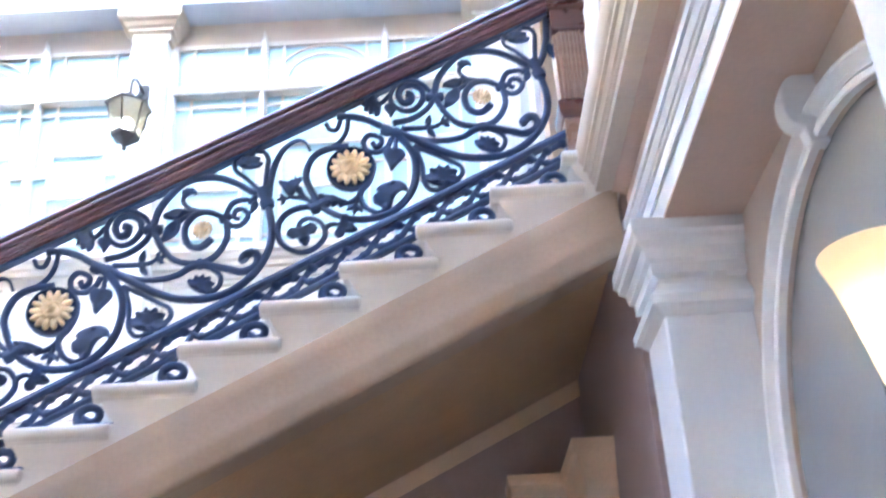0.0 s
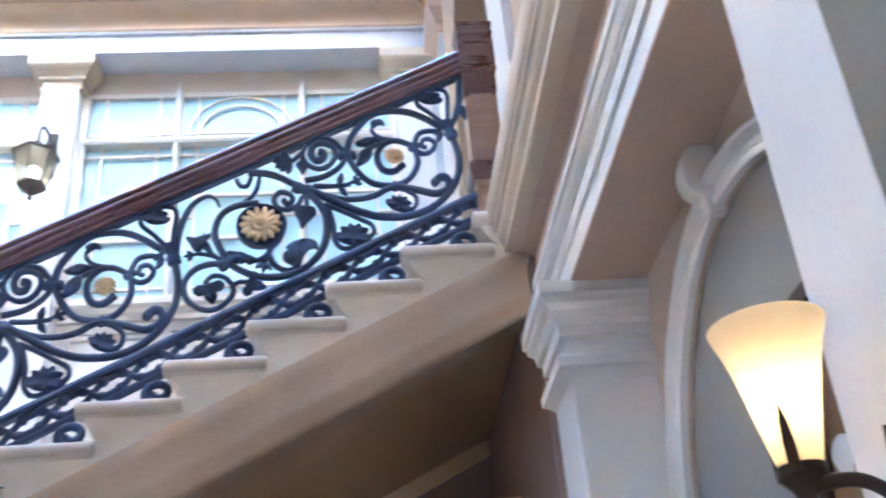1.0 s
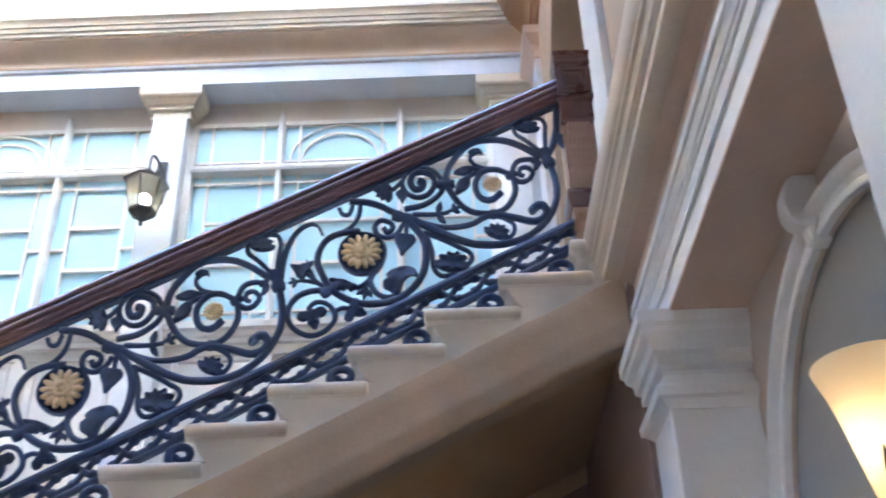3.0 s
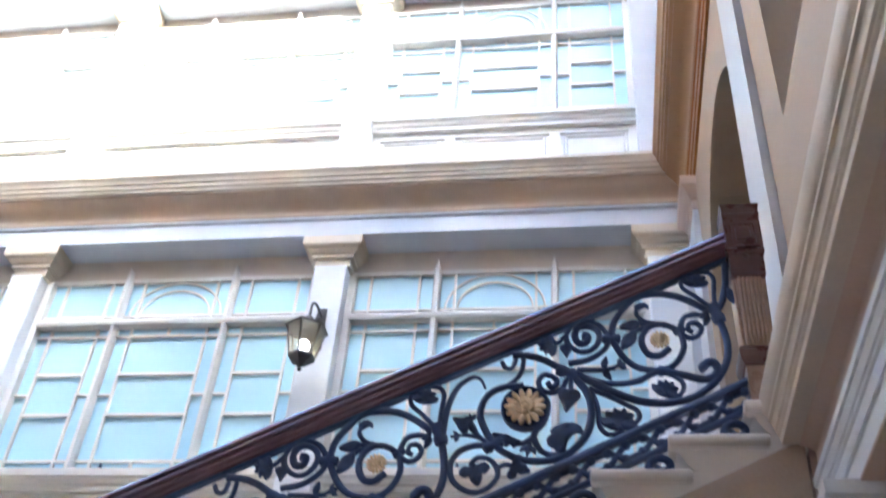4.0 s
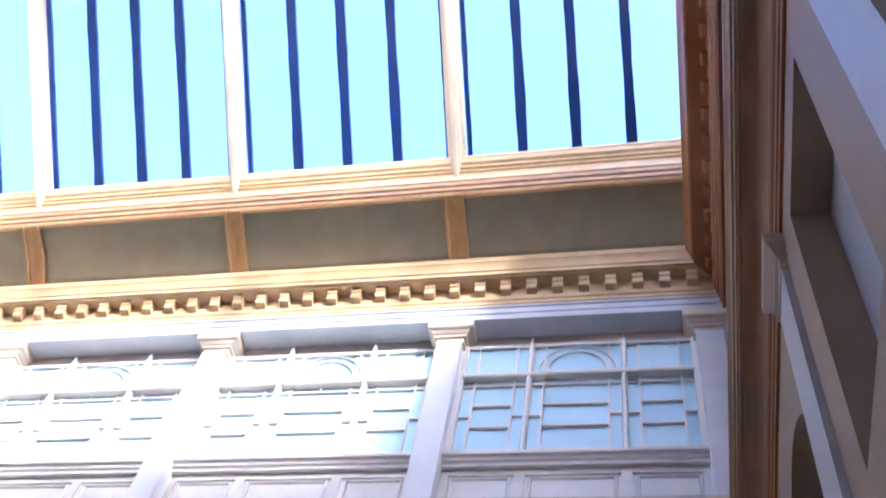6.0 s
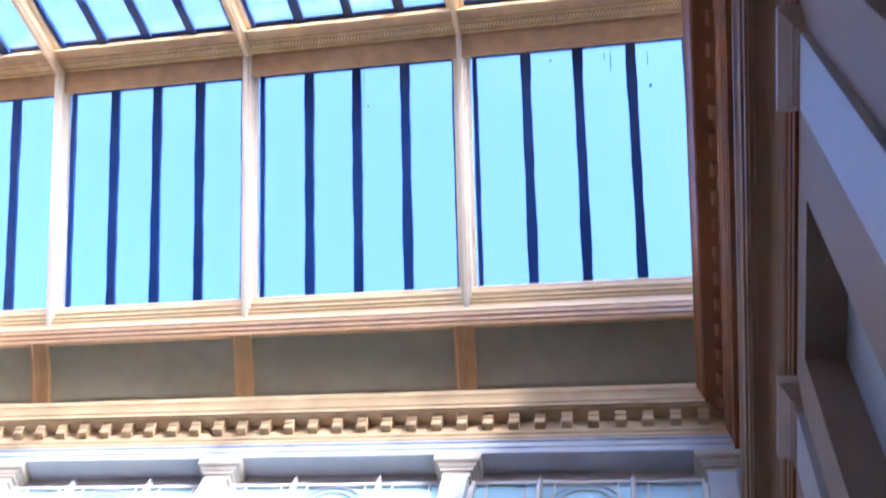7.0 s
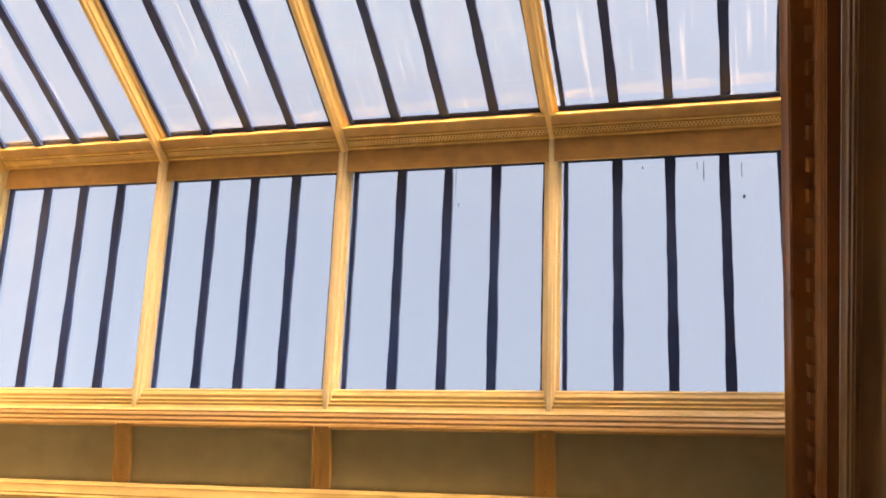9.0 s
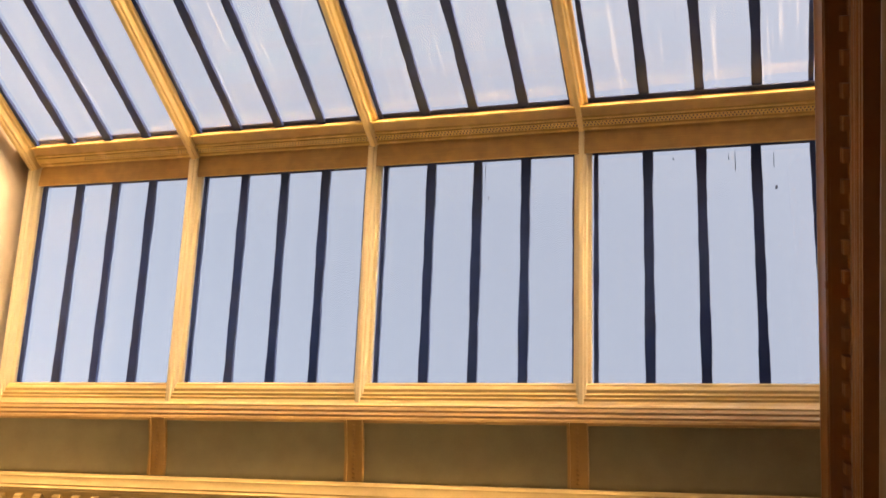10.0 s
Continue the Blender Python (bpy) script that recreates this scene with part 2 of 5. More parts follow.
def moulded_frame(bm, x0, x1, z0, z1, y):
    """A sloped bolection moulding round a recessed panel, proud towards -y."""
    prof = ((0.0, 0.0), (0.012, -0.022), (0.03, -0.022), (0.04, -0.008), (0.055, 0.018))
    rows = []
    for w, d in prof:
        rows.append([(x0 + w, y + d, z0 + w), (x1 - w, y + d, z0 + w), (x1 - w, y + d, z1 - w), (x0 + w, y + d, z1 - w)])
    vs = [[bm.verts.new(p) for p in r] for r in rows]
    for r, q in zip(vs, vs[1:]):
        for i in range(4):
            bm.faces.new((r[i], r[(i + 1) % 4], q[(i + 1) % 4], q[i]))


b = bmesh.new()
box(b, XL - 1, 3.4, YN - 1, 9.0, -0.2, 0)
solid("floor", b, FLOOR, "worn stone floor of the stair hall", "floor")
b = bmesh.new()
box(b, XL - 1, 3.2, 8.02, 8.3, 0, 14.2)
box(b, XL - 1, 3.2, 6.45, 8.3, 14.24, 14.5)
solid("wall_long", b, WALL, "cream plastered long wall behind the windows", "wall")
b = bmesh.new()
prism(b, [(YN - 0.5, 0), (8.02, 0), (8.02, 14.4), (EAVE_Y, EAVE_Z + 0.3), (RIDGE_Y, RIDGE_Z + 0.3), (RIDGE_Y - 3.25, RIDGE_Z - 3.25 * 0.47 + 0.3), (YN - 0.5, 15.2)], "x", XL - 0.6, XL - 0.12)
solid("wall_end_far", b, WALL, "cream plastered far end wall of the hall", "wall")
b = bmesh.new()
box(b, XL - 0.12, 3.2, YN - 0.5, YN - 0.2, 0, 15.3)
box(b, XL - 0.12, 3.2, YN - 0.2, RIDGE_Y - 3.25, 15.0, 15.3)
solid("wall_behind", b, WALL, "cream plastered long wall facing the windows", "wall")

PATHC = [(XL - 0.2, YB), (XR + 0.055, YB), (XR + 0.055, YN)]
PATHT = [(XL - 0.2, YB), (XR, YB), (XR, YN)]


def moulding(name, path, profile, mat, label, category="cornice", second=None):
    """A moulding along a plan path; its second run may take a colour darkened for shade."""
    b = bmesh.new()
    sweep(b, path, profile)
    o = solid(name, b, mat, label, category, smooth=True)
    o.data.materials.append(second or mat)
    return o


# middle storey: architrave, hollow frieze, cornice
LONG, ENDM, ENDT = [(XL - 0.2, YB), (XR + 0.3, YB)], [(XR + 0.055, YB + 0.1), (XR + 0.055, YN)], [(XR, YB + 0.1), (XR, YN)]
ARCM = [(0.0, 8.20), (0.0, 8.30), (0.012, 8.305), (0.012, 8.40), (0.03, 8.42), (0.03, 8.445), (-0.4, 8.445), (-0.4, 8.20)]
ARCT = [(0.0, 12.47), (0.0, 12.58), (0.015, 12.585), (0.015, 12.68), (0.04, 12.70), (0.04, 12.73), (-0.4, 12.73), (-0.4, 12.47)]
# on the end wall the shade is put into browner colours
moulding("architrave_end_middle", ENDM, [(u, z + (0.002 if z < 8.3 else -0.002)) for u, z in ARCM], BROWN, "moulded architrave on the end wall in shaded brown", "architrave")
moulding("architrave_end_top", ENDT, [(u, z + (0.002 if z < 12.6 else -0.002)) for u, z in ARCT], BROWN, "moulded top architrave on the end wall in shaded brown", "architrave")
moulding("architrave_middle", LONG, [(0.0, 8.20), (0.0, 8.40), (0.025, 8.415), (0.03, 8.445), (-0.4, 8.445), (-0.4, 8.20)], BLUEGREY, "pale architrave over the columns, greyed for cornice shade", "architrave")
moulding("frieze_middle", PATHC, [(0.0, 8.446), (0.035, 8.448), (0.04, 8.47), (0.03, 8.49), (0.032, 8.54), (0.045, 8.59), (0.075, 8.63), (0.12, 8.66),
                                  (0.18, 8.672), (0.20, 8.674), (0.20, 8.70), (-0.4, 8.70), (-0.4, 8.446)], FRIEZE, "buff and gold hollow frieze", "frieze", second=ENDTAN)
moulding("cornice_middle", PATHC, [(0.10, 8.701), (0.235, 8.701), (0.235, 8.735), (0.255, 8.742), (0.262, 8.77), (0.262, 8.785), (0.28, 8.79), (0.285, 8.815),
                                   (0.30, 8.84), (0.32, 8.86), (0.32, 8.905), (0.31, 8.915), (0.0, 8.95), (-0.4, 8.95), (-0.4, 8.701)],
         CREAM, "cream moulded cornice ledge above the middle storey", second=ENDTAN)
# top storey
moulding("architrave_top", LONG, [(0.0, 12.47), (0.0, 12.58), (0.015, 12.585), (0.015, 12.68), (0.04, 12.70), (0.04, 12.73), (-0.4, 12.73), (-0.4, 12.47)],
         BLUEGREY, "pale architrave of the top storey, greyed for cornice shade", "architrave")
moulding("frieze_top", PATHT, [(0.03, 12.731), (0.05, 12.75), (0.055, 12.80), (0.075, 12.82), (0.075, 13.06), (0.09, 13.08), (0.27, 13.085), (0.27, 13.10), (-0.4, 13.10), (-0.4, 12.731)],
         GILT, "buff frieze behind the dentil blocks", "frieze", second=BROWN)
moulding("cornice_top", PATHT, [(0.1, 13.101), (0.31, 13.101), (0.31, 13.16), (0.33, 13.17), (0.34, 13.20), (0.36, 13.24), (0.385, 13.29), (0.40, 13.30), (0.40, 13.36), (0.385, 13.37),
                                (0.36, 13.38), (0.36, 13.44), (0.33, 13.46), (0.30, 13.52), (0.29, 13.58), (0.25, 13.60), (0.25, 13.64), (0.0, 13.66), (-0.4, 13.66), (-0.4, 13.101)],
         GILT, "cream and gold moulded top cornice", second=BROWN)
# dentil blocks of the top cornice
dent = bmesh.new()
prism(dent, [(0.0, 0.0), (-0.085, 0.03), (-0.10, 0.05), (-0.11, 0.10), (-0.135, 0.12), (-0.135, 0.19), (0.0, 0.19)], "x", -0.07, 0.07)
DENT = mesh("dentil", dent, GILT)
cornice_top = bpy.data.objects["cornice_top"]
n_long = int((XR - 0.2 - XL) / 0.3565)
for i in range(n_long):
    o = new("dentil", DENT)
    o.parent = cornice_top
    o.location = (XR - 0.34 - i * 0.3565, YB - 0.076, 12.893)
# end-wall dentils wear the same shade-darkened brown
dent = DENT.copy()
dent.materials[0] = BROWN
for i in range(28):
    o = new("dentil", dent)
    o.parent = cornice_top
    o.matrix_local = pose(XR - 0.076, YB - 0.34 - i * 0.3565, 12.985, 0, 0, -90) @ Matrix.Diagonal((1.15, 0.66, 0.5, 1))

# cove over the long wall with its brackets
CY0, CY1, CZ0, CZ1 = YB - 0.27, 6.52, 13.64, 14.03


def cove_point(t, off=0.0):
    hollow = 0.035 * math.sin(math.pi * t)
    return (CY0 - (CY0 - CY1) * t + hollow * 0.45 - off * 0.45, CZ0 + (CZ1 - CZ0) * t + hollow - off)


b = bmesh.new()
arc = [cove_point(i / 14) for i in range(15)]
prism(b, arc + [(CY1, 14.22), (YB, 14.22), (YB, CZ0)], "x", XL - 0.2, 1.3)
solid("cove", b, COVE, "grey-green plaster cove under the roof light", "ceiling", smooth=True)
for k in range(0, 4):
    th = thing("cove_bracket", "gilt plaster rib with beaded centre across the cove", "bracket", "ribs of the cove", kind="structure", at=(COL_X - k * BAY, 0, 0))
    b = bmesh.new()
    prism(b, [cove_point(i / 14, 0.035) for i in range(15)] + [cove_point(i / 14, -0.01) for i in range(14, -1, -1)], "x", -0.15, 0.15)
    part("rib", b, BUFF, th, smooth=True)
    for s in (-1, 1):
        b = bmesh.new()
        prism(b, [cove_point(i / 14, 0.06) for i in range(15)] + [cove_point(i / 14, 0.03) for i in range(14, -1, -1)], "x", s * 0.125 - 0.02, s * 0.125 + 0.02)
        part("fillet", b, BUFF, th, smooth=True)
    b = bmesh.new()
    for i in range(13):
        y, z = cove_point(0.07 + i * 0.07, 0.042)
        lathe(b, [(0.0, 0.012), (0.018, 0.006), (0.024, 0.0), (0.018, -0.006), (0.0, -0.012)], 8, (0, y, z))
    part("beads", b, BUFF, th, smooth=True)
moulding("roof_light_cornice", [(XL - 0.2, YB), (XR + 1, YB)],
         [(1.05, 14.0), (1.10, 13.99), (1.12, 14.01), (1.12, 14.05), (1.15, 14.06), (1.165, 14.09), (1.165, 14.12), (1.195, 14.13), (1.21, 14.17), (1.21, 14.20), (1.05, 14.203)],
         SILLBROWN, "brown and gilt moulded cornice below the roof light", "trim")
moulding("roof_light_sill", [(XL - 0.2, YB), (XR + 1, YB)],
         [(1.05, 14.204), (1.23, 14.205), (1.23, 14.29), (1.205, 14.30), (1.235, 14.375), (1.27, 14.385), (1.275, 14.42), (1.31, 14.43), (1.32, 14.475), (1.36, 14.49), (1.375, 14.53), (1.38, 14.56), (1.395, 14.575), (1.40, 14.605), (1.37, 14.68), (1.05, 14.70)],
         TIMBER, "cream painted moulded timber sill of the roof light", "trim")

# columns of the long wall


def column(x, z0, z1):
    th = thing("column", "white painted square column with moulded cream cap", "column", "columns of the long wall", at=(x, YB, z0))
    h = z1 - z0
    b = bmesh.new()
    box(b, -0.17, 0.17, 0.09, 0.43, 0.25, h - 0.33)
    bmesh.ops.bevel(b, geom=b.edges[:], offset=0.008, segments=1, affect="EDGES")
    part("shaft", b, WHITE, th)
    b = bmesh.new()
    prof = [(0.185, h - 0.345), (0.20, h - 0.335), (0.20, h - 0.315), (0.185, h - 0.305), (0.185, h - 0.235), (0.22, h - 0.225), (0.22, h - 0.195), (0.245, h - 0.175),
            (0.27, h - 0.135), (0.30, h - 0.12), (0.313, h - 0.10), (0.313, h - 0.004)]
    ring_stack(b, [[(-d, 0.31 - d, z), (d, 0.31 - d, z), (d, 0.43, z), (-d, 0.43, z)] for d, z in prof])
    part("cap", b, CREAM, th, "cream moulded cap")
    b = bmesh.new()
    ring_stack(b, [[(-d, 0.26 - d, z), (d, 0.26 - d, z), (d, 0.43, z), (-d, 0.43, z)] for d, z in ((0.23, 0), (0.23, 0.16), (0.20, 0.2), (0.19, 0.25))])
    part("base", b, WHITE, th)
    return th


first = column(COLS[0], 4.0, 8.20)
for x in COLS[1:]:
    copy_thing(first, pose(x, YB, 4.0))
first = column(COLS[0], 8.95, 12.47)
for x in COLS[1:]:
    copy_thing(first, pose(x, YB, 8.95))

# windows of the long wall


def window(xc, z0, zt, z1, zf, paint):
    """A three-light window with top lights: sill z0, transom zt, head z1; a panelled dado below it down to zf."""
    th = thing("window", "white timber window with patterned glazing bars and pale obscured glass", "window", "windows of the long wall", kind="structure", at=(xc, 7.90, z0))
    hw = BAY / 2 - 0.168
    H, T = z1 - z0, zt - z0
    b = bmesh.new()
    box(b, -hw, hw, -0.05, 0.10, 0, 0.07)
    box(b, -hw, hw, 0.0, 0.10, H - 0.05, H)
    box(b, -hw, -hw + 0.07, -0.05, 0.10, 0.07, H - 0.05)
    box(b, hw - 0.07, hw, -0.05, 0.10, 0.07, H - 0.05)
    part("frame", b, IVORY, th)
    for s in (-1, 1):
        b = bmesh.new()
        foot = [(s * 0.596 - 0.036, 0.10), (s * 0.596 - 0.036, -0.02), (s * 0.596 - 0.016, -0.06), (s * 0.596 + 0.016, -0.06), (s * 0.596 + 0.036, -0.02), (s * 0.596 + 0.036, 0.10)]
        ring_stack(b, [[(s * 0.596 + (x - s * 0.596) * k, y if k == 1 else min(y, 0.02), z) for x, y in foot] for z, k in ((0.05, 1), (H - 0.03, 1), (H + 0.02, 0.75), (H + 0.11, 0.1))])
        part("mullion", b, IVORY, th)
    b = bmesh.new()
    prism(b, [(0.10, T - 0.04), (-0.065, T - 0.04), (-0.08, T - 0.015), (-0.08, T + 0.015), (-0.05, T + 0.04), (0.10, T + 0.04)], "x", -hw + 0.05, hw - 0.05)
    part("transom", b, IVORY, th)
    b = bmesh.new()
    prism(b, [(0.10, -0.17), (-0.07, -0.17), (-0.075, -0.13), (-0.10, -0.11), (-0.11, -0.07), (-0.145, -0.05), (-0.15, -0.005), (-0.09, 0.012), (0.10, 0.012)], "x", -hw, hw)
    part("sill", b, IVORY, th)
    for x0, x1, mid in ((-hw + 0.07, -0.632, 0), (-0.56, 0.56, 1), (0.632, hw - 0.07, 0)):
        xm, hx = (x0 + x1) / 2, (x1 - x0) / 2
        for za, zb, top in ((0.07, T - 0.04, 0), (T + 0.04, H - 0.05, 1)):
            b = bmesh.new()
            box(b, x0, x1, 0.045, 0.055, za, zb)
            part("pane", b, PANE, th)
            b = bmesh.new()
            g, d0, d1 = 0.0125, 0.010, 0.043
            vx = hx - 0.15
            zr = 0.10
            for s in (-1, 1):
                box(b, xm + s * vx - g, xm + s * vx + g, d0, d1, za, zb)
            if not top:
                for z in (za + zr, zb - zr):
                    box(b, x0, xm - vx - g, 0.006, d1, z - g, z + g)
                    box(b, xm - vx + g, xm + vx - g, 0.006, d1, z - g, z + g)
                    box(b, xm + vx + g, x1, 0.006, d1, z - g, z + g)
                for t in (0.37, 0.655):
                    z = za + (zb - za) * t
                    box(b, xm - vx + g, xm + vx - g, 0.006, d1, z - g * 1.3, z + g * 1.3)
                z = za + (zb - za) * 0.51
                box(b, x0, xm - vx - g, 0.006, d1, z - g, z + g)
                box(b, xm + vx + g, x1, 0.006, d1, z - g, z + g)
                if mid:
                    box(b, xm - g, xm + g, d0, d1, za, za + zr - g)
                    box(b, xm - g, xm + g, d0, d1, zb - zr + g, zb)
            else:
                box(b, x0, xm - vx - g, d0, d1, za + 0.06, za + 0.06 + 2 * g)
                box(b, xm - vx + g, xm + vx - g, d0, d1, za + 0.06, za + 0.06 + 2 * g)
                box(b, xm + vx + g, x1, d0, d1, za + 0.06, za + 0.06 + 2 * g)
            part("glazing_bars", b, IVORY, th)
            if top and mid:
                for r in (0.38, 0.50):
                    h = zb - za - 0.09
                    pts = [(xm + r * math.cos(math.pi * i / 18), 0.024, za + 0.08 + (h - 0.1 * (0.50 - r) / 0.12) * math.sin(math.pi * i / 18)) for i in range(19)]
                    o = new("arched_bar", curve_mesh("arched_bar", [pts], IVORY, 0.013, 1))
                    o.parent = th
    # window catch
    b = bmesh.new()
    lathe(b, [(0.0, -0.02), (0.02, -0.015), (0.025, 0.0), (0.015, 0.02), (0.012, 0.05), (0.0, 0.055)], 8, (-0.27, -0.02, 0.075))
    part("catch", b, IRON, th, "small dark metal catch", smooth=True)
    # panelled dado
    D = zf - z0
    dado = thing("dado", "pale painted panelled dado below a window", "panelling", "panelling of the long wall", kind="structure", at=(xc, 7.90, z0))
    b = bmesh.new()
    box(b, -hw, hw, 0.02, 0.11, D, -0.171)
    part("board", b, paint, dado)
    for x0, x1 in ((-hw + 0.1, -0.70), (-0.50, 0.50), (0.70, hw - 0.1)):
        b = bmesh.new()
        moulded_frame(b, x0, x1, max(D + 0.12, -1.5), -0.28, 0.0195)
        part("panel_moulding", b, paint, dado)
    b = bmesh.new()
    frame_ring(b, -hw, hw, D, -0.171, 0.09, -0.012, 0.0199)
    box(b, -0.66, -0.54, -0.012, 0.0199, D + 0.09, -0.262)
    box(b, 0.54, 0.66, -0.012, 0.0199, D + 0.09, -0.262)
    part("stiles", b, paint, dado)
    return th, dado


for z0, zt, z1, zf, paint in ((5.60, 7.33, 7.93, 4.0, IVORY), (10.11, 11.59, 12.27, 8.95, IVORY)):
    pair = window(COL_X + 0.5 * BAY, z0, zt, z1, zf, paint)
    for k in (-0.5, -1.5, -2.5):
        for ob in pair:
            copy_thing(ob, pose(COL_X + k * BAY, 7.90, z0))
for z0, z1 in ((7.931, 8.2), (12.271, 12.47), (3.6, 4.0)):
    b = bmesh.new()
    box(b, XL, 1.0, 7.93, 8.02, z0, z1)
    solid("window_head", b, PALE, "plain pale band over the window heads", "trim")
b = bmesh.new()
box(b, COL_X + BAY + 0.1705, 1.029, 7.71, 8.019, 3.961, 8.199)
box(b, COL_X + BAY + 0.1705, 1.029, 7.71, 8.019, 8.951, 12.469)
solid("wall_corner", b, BLUEGREY, "pale grey strip of wall beside the corner column", "wall")

# ---- roof light ----
NEAR_SLOPE = 0.47
SLOPE = (RIDGE_Z - EAVE_Z) / (EAVE_Y - RIDGE_Y)
NEAR_END = RIDGE_Y - 3.25
roof = thing("roof_light", "pitched glazed roof light with cream timber rafters and dark glazing bars", "skylight", kind="structure", at=(0, RIDGE_Y, RIDGE_Z))
SIDES = ((1, EAVE_Y - RIDGE_Y + 0.26, -SLOPE), (-1, 3.25, -NEAR_SLOPE))


def slope_prism(bm, side, length, fall, off0, off1, xa, xb, start=0.0):
    """A bar lying on one slope, between two heights off it."""
    def p(d, o):
        return (side * d, fall * d + o)
    prism(bm, [p(start, off0), p(length, off0), p(length, off1), p(start, off1)], "x", xa, xb)


RAFTERS = {-1: 0.845, 0: -2.59, 1: -6.01, 2: -9.31, 3: -12.62}   # the rafters are not quite evenly spaced


def roof_x(k):
    return RAFTERS[k]


def bar_pitch(k):
    return (roof_x(k) - roof_x(k + 1) - 0.32) / 4


# half of a rafter's section: distance from its middle, height off the slope
RAFTER_SECTION = ((0.0, 0.0), (0.026, 0.0), (0.042, 0.016), (0.042, 0.05), (0.058, 0.056), (0.074, 0.07), (0.076, 0.185), (0.088, 0.195), (0.118, 0.20), (0.133, 0.215), (0.133, 0.30))
for k in range(0, 4):
    for side, length, fall in SIDES:
        x = roof_x(k) + (0.03 if side < 0 and k else 0.0)
        b = bmesh.new()
        outline = [(w, o) for w, o in RAFTER_SECTION] + [(-w, o) for w, o in RAFTER_SECTION[:0:-1]]
        ring_stack(b, [[(x + w, side * d, fall * d + o) for w, o in outline] for d in (0.0, length)])
        bmesh.ops.recalc_face_normals(b, faces=b.faces[:])
        # far-slope rafters: the reflected brightness is put into their paler colour
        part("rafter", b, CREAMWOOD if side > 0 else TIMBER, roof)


def near(d, o):
    return (-d, -NEAR_SLOPE * d + o)


def far(d, o):
    return (d, -SLOPE * d + o)


# ridge beam, hollow to the two slopes
b = bmesh.new()
prism(b, [near(0.0, 0.045), far(0.03, 0.04), far(0.29, 0.035), far(0.31, 0.06), far(0.31, 0.30), (0.0, 0.42), near(0.42, 0.30), near(0.42, 0.08), near(0.40, 0.05)], "x", XL - 0.1, 1.3)
part("ridge_beam", b, BROWNWOOD, roof, "brown varnished ridge beam")
b = bmesh.new()
prism(b, [near(0.015, 0.045), near(0.02, 0.015), near(0.05, 0.01), near(0.065, 0.03), near(0.075, 0.046)], "x", XL - 0.1, 1.3)
part("ridge_bead", b, GILTWOOD, roof, smooth=True)
b = bmesh.new()
prism(b, [near(0.19, 0.047), near(0.20, 0.025), near(0.23, 0.02), near(0.245, 0.047)], "x", XL - 0.1, 1.3)
part("ridge_fillet", b, GILTWOOD, roof, smooth=True)
b = bmesh.new()
prism(b, [near(0.385, 0.052), near(0.39, 0.02), near(0.42, 0.02), near(0.425, 0.10)], "x", XL - 0.1, 1.3)
part("ridge_edge", b, GILTWOOD, roof, smooth=True)
b = bmesh.new()
prism(b, [near(0.08, 0.046), near(0.083, 0.030), near(0.175, 0.018), near(0.185, 0.046)], "x", XL - 0.1, 1.3)
part("fret_band", b, GILTWOOD, roof, "bright gilded fret band")
# small piercings of the fret along the ridge
b = bmesh.new()
for i in range(480):
    x = 1.2 - i * 0.0265
    y, z = near(0.107 if i % 2 else 0.15, 0.0265 if i % 2 else 0.021)
    ring_stack(b, [[(x + 0.0115 * math.cos(a), y + 0.017 * math.sin(a), z + dz + 0.40 * 0.017 * math.sin(a)) for a in (0.4, 1.97, 3.54, 5.11)] for dz in (0.006, -0.003)])
o = part("fret", b, MAHOGANY, roof, "small dark piercings of the ridge fret")
o["kind"] = "stuff"
rng = random.Random(4)
edges = []
for k in range(-1, 3):
    xr, pitch = roof_x(k), bar_pitch(k)
    for j in range(5):
        edges.append((xr - 0.13 - j * pitch, j))
for side, length, fall in SIDES:
    for x, j in edges:
        if side < 0:
            x += (0.0, 0.045, 0.02, 0.0, 0.02)[j]   # the near panes are not quite as wide
        if x > 1.2:
            continue
        w = 0.072 if 0 < j < 4 else 0.035
        b = bmesh.new()
        rings = []
        span = length - 0.04
        phase = rng.uniform(0, 9)
        for i in range(27):
            d = 0.1 + span * i / 26
            l, r = (w + 0.10 * w * math.sin(phase + i * 0.55) * math.sin(phase * 2 + i * 0.21) + rng.uniform(-0.004, 0.004) for _ in (0, 1))
            y, z = side * d, fall * d
            rings.append([(x - l, y, z + 0.27), (x + r, y, z + 0.27), (x + r, y, z + 0.335), (x - l, y, z + 0.335)])
        ring_stack(b, rings)
        part("glazing_bar", b, GLAZING, roof)
    for k in range(-1, 3):
        for j in range(4):
            pitch = bar_pitch(k)
            x1 = roof_x(k) - 0.13 - j * pitch
            x0 = x1 - pitch
            if x0 > 1.2:
                continue
            b = bmesh.new()
            slope_prism(b, side, length, fall, 0.345, 0.351, x0, min(x1, 1.3), 0.1)
            o = part("roof_pane", b, GLASS[side], roof)
            o.visible_shadow = False
    for d0, d1 in (((0.27, 0.385) if side > 0 else (0.38, 0.50)),):
        b = bmesh.new()
        slope_prism(b, side, d1, fall, 0.268, 0.3405, XL, 1.3, d0)
        part("glazing_edge", b, GLAZING, roof)
# the ridge drops slightly towards the end wall
for o in roof.children:
    if o.name.split(".")[0] in ("ridge_beam", "ridge_bead", "ridge_fillet", "ridge_edge", "fret_band", "fret", "glazing_edge"):
        for v in o.data.vertices:
            v.co.z -= 0.0165 * (v.co.x + 2.9)
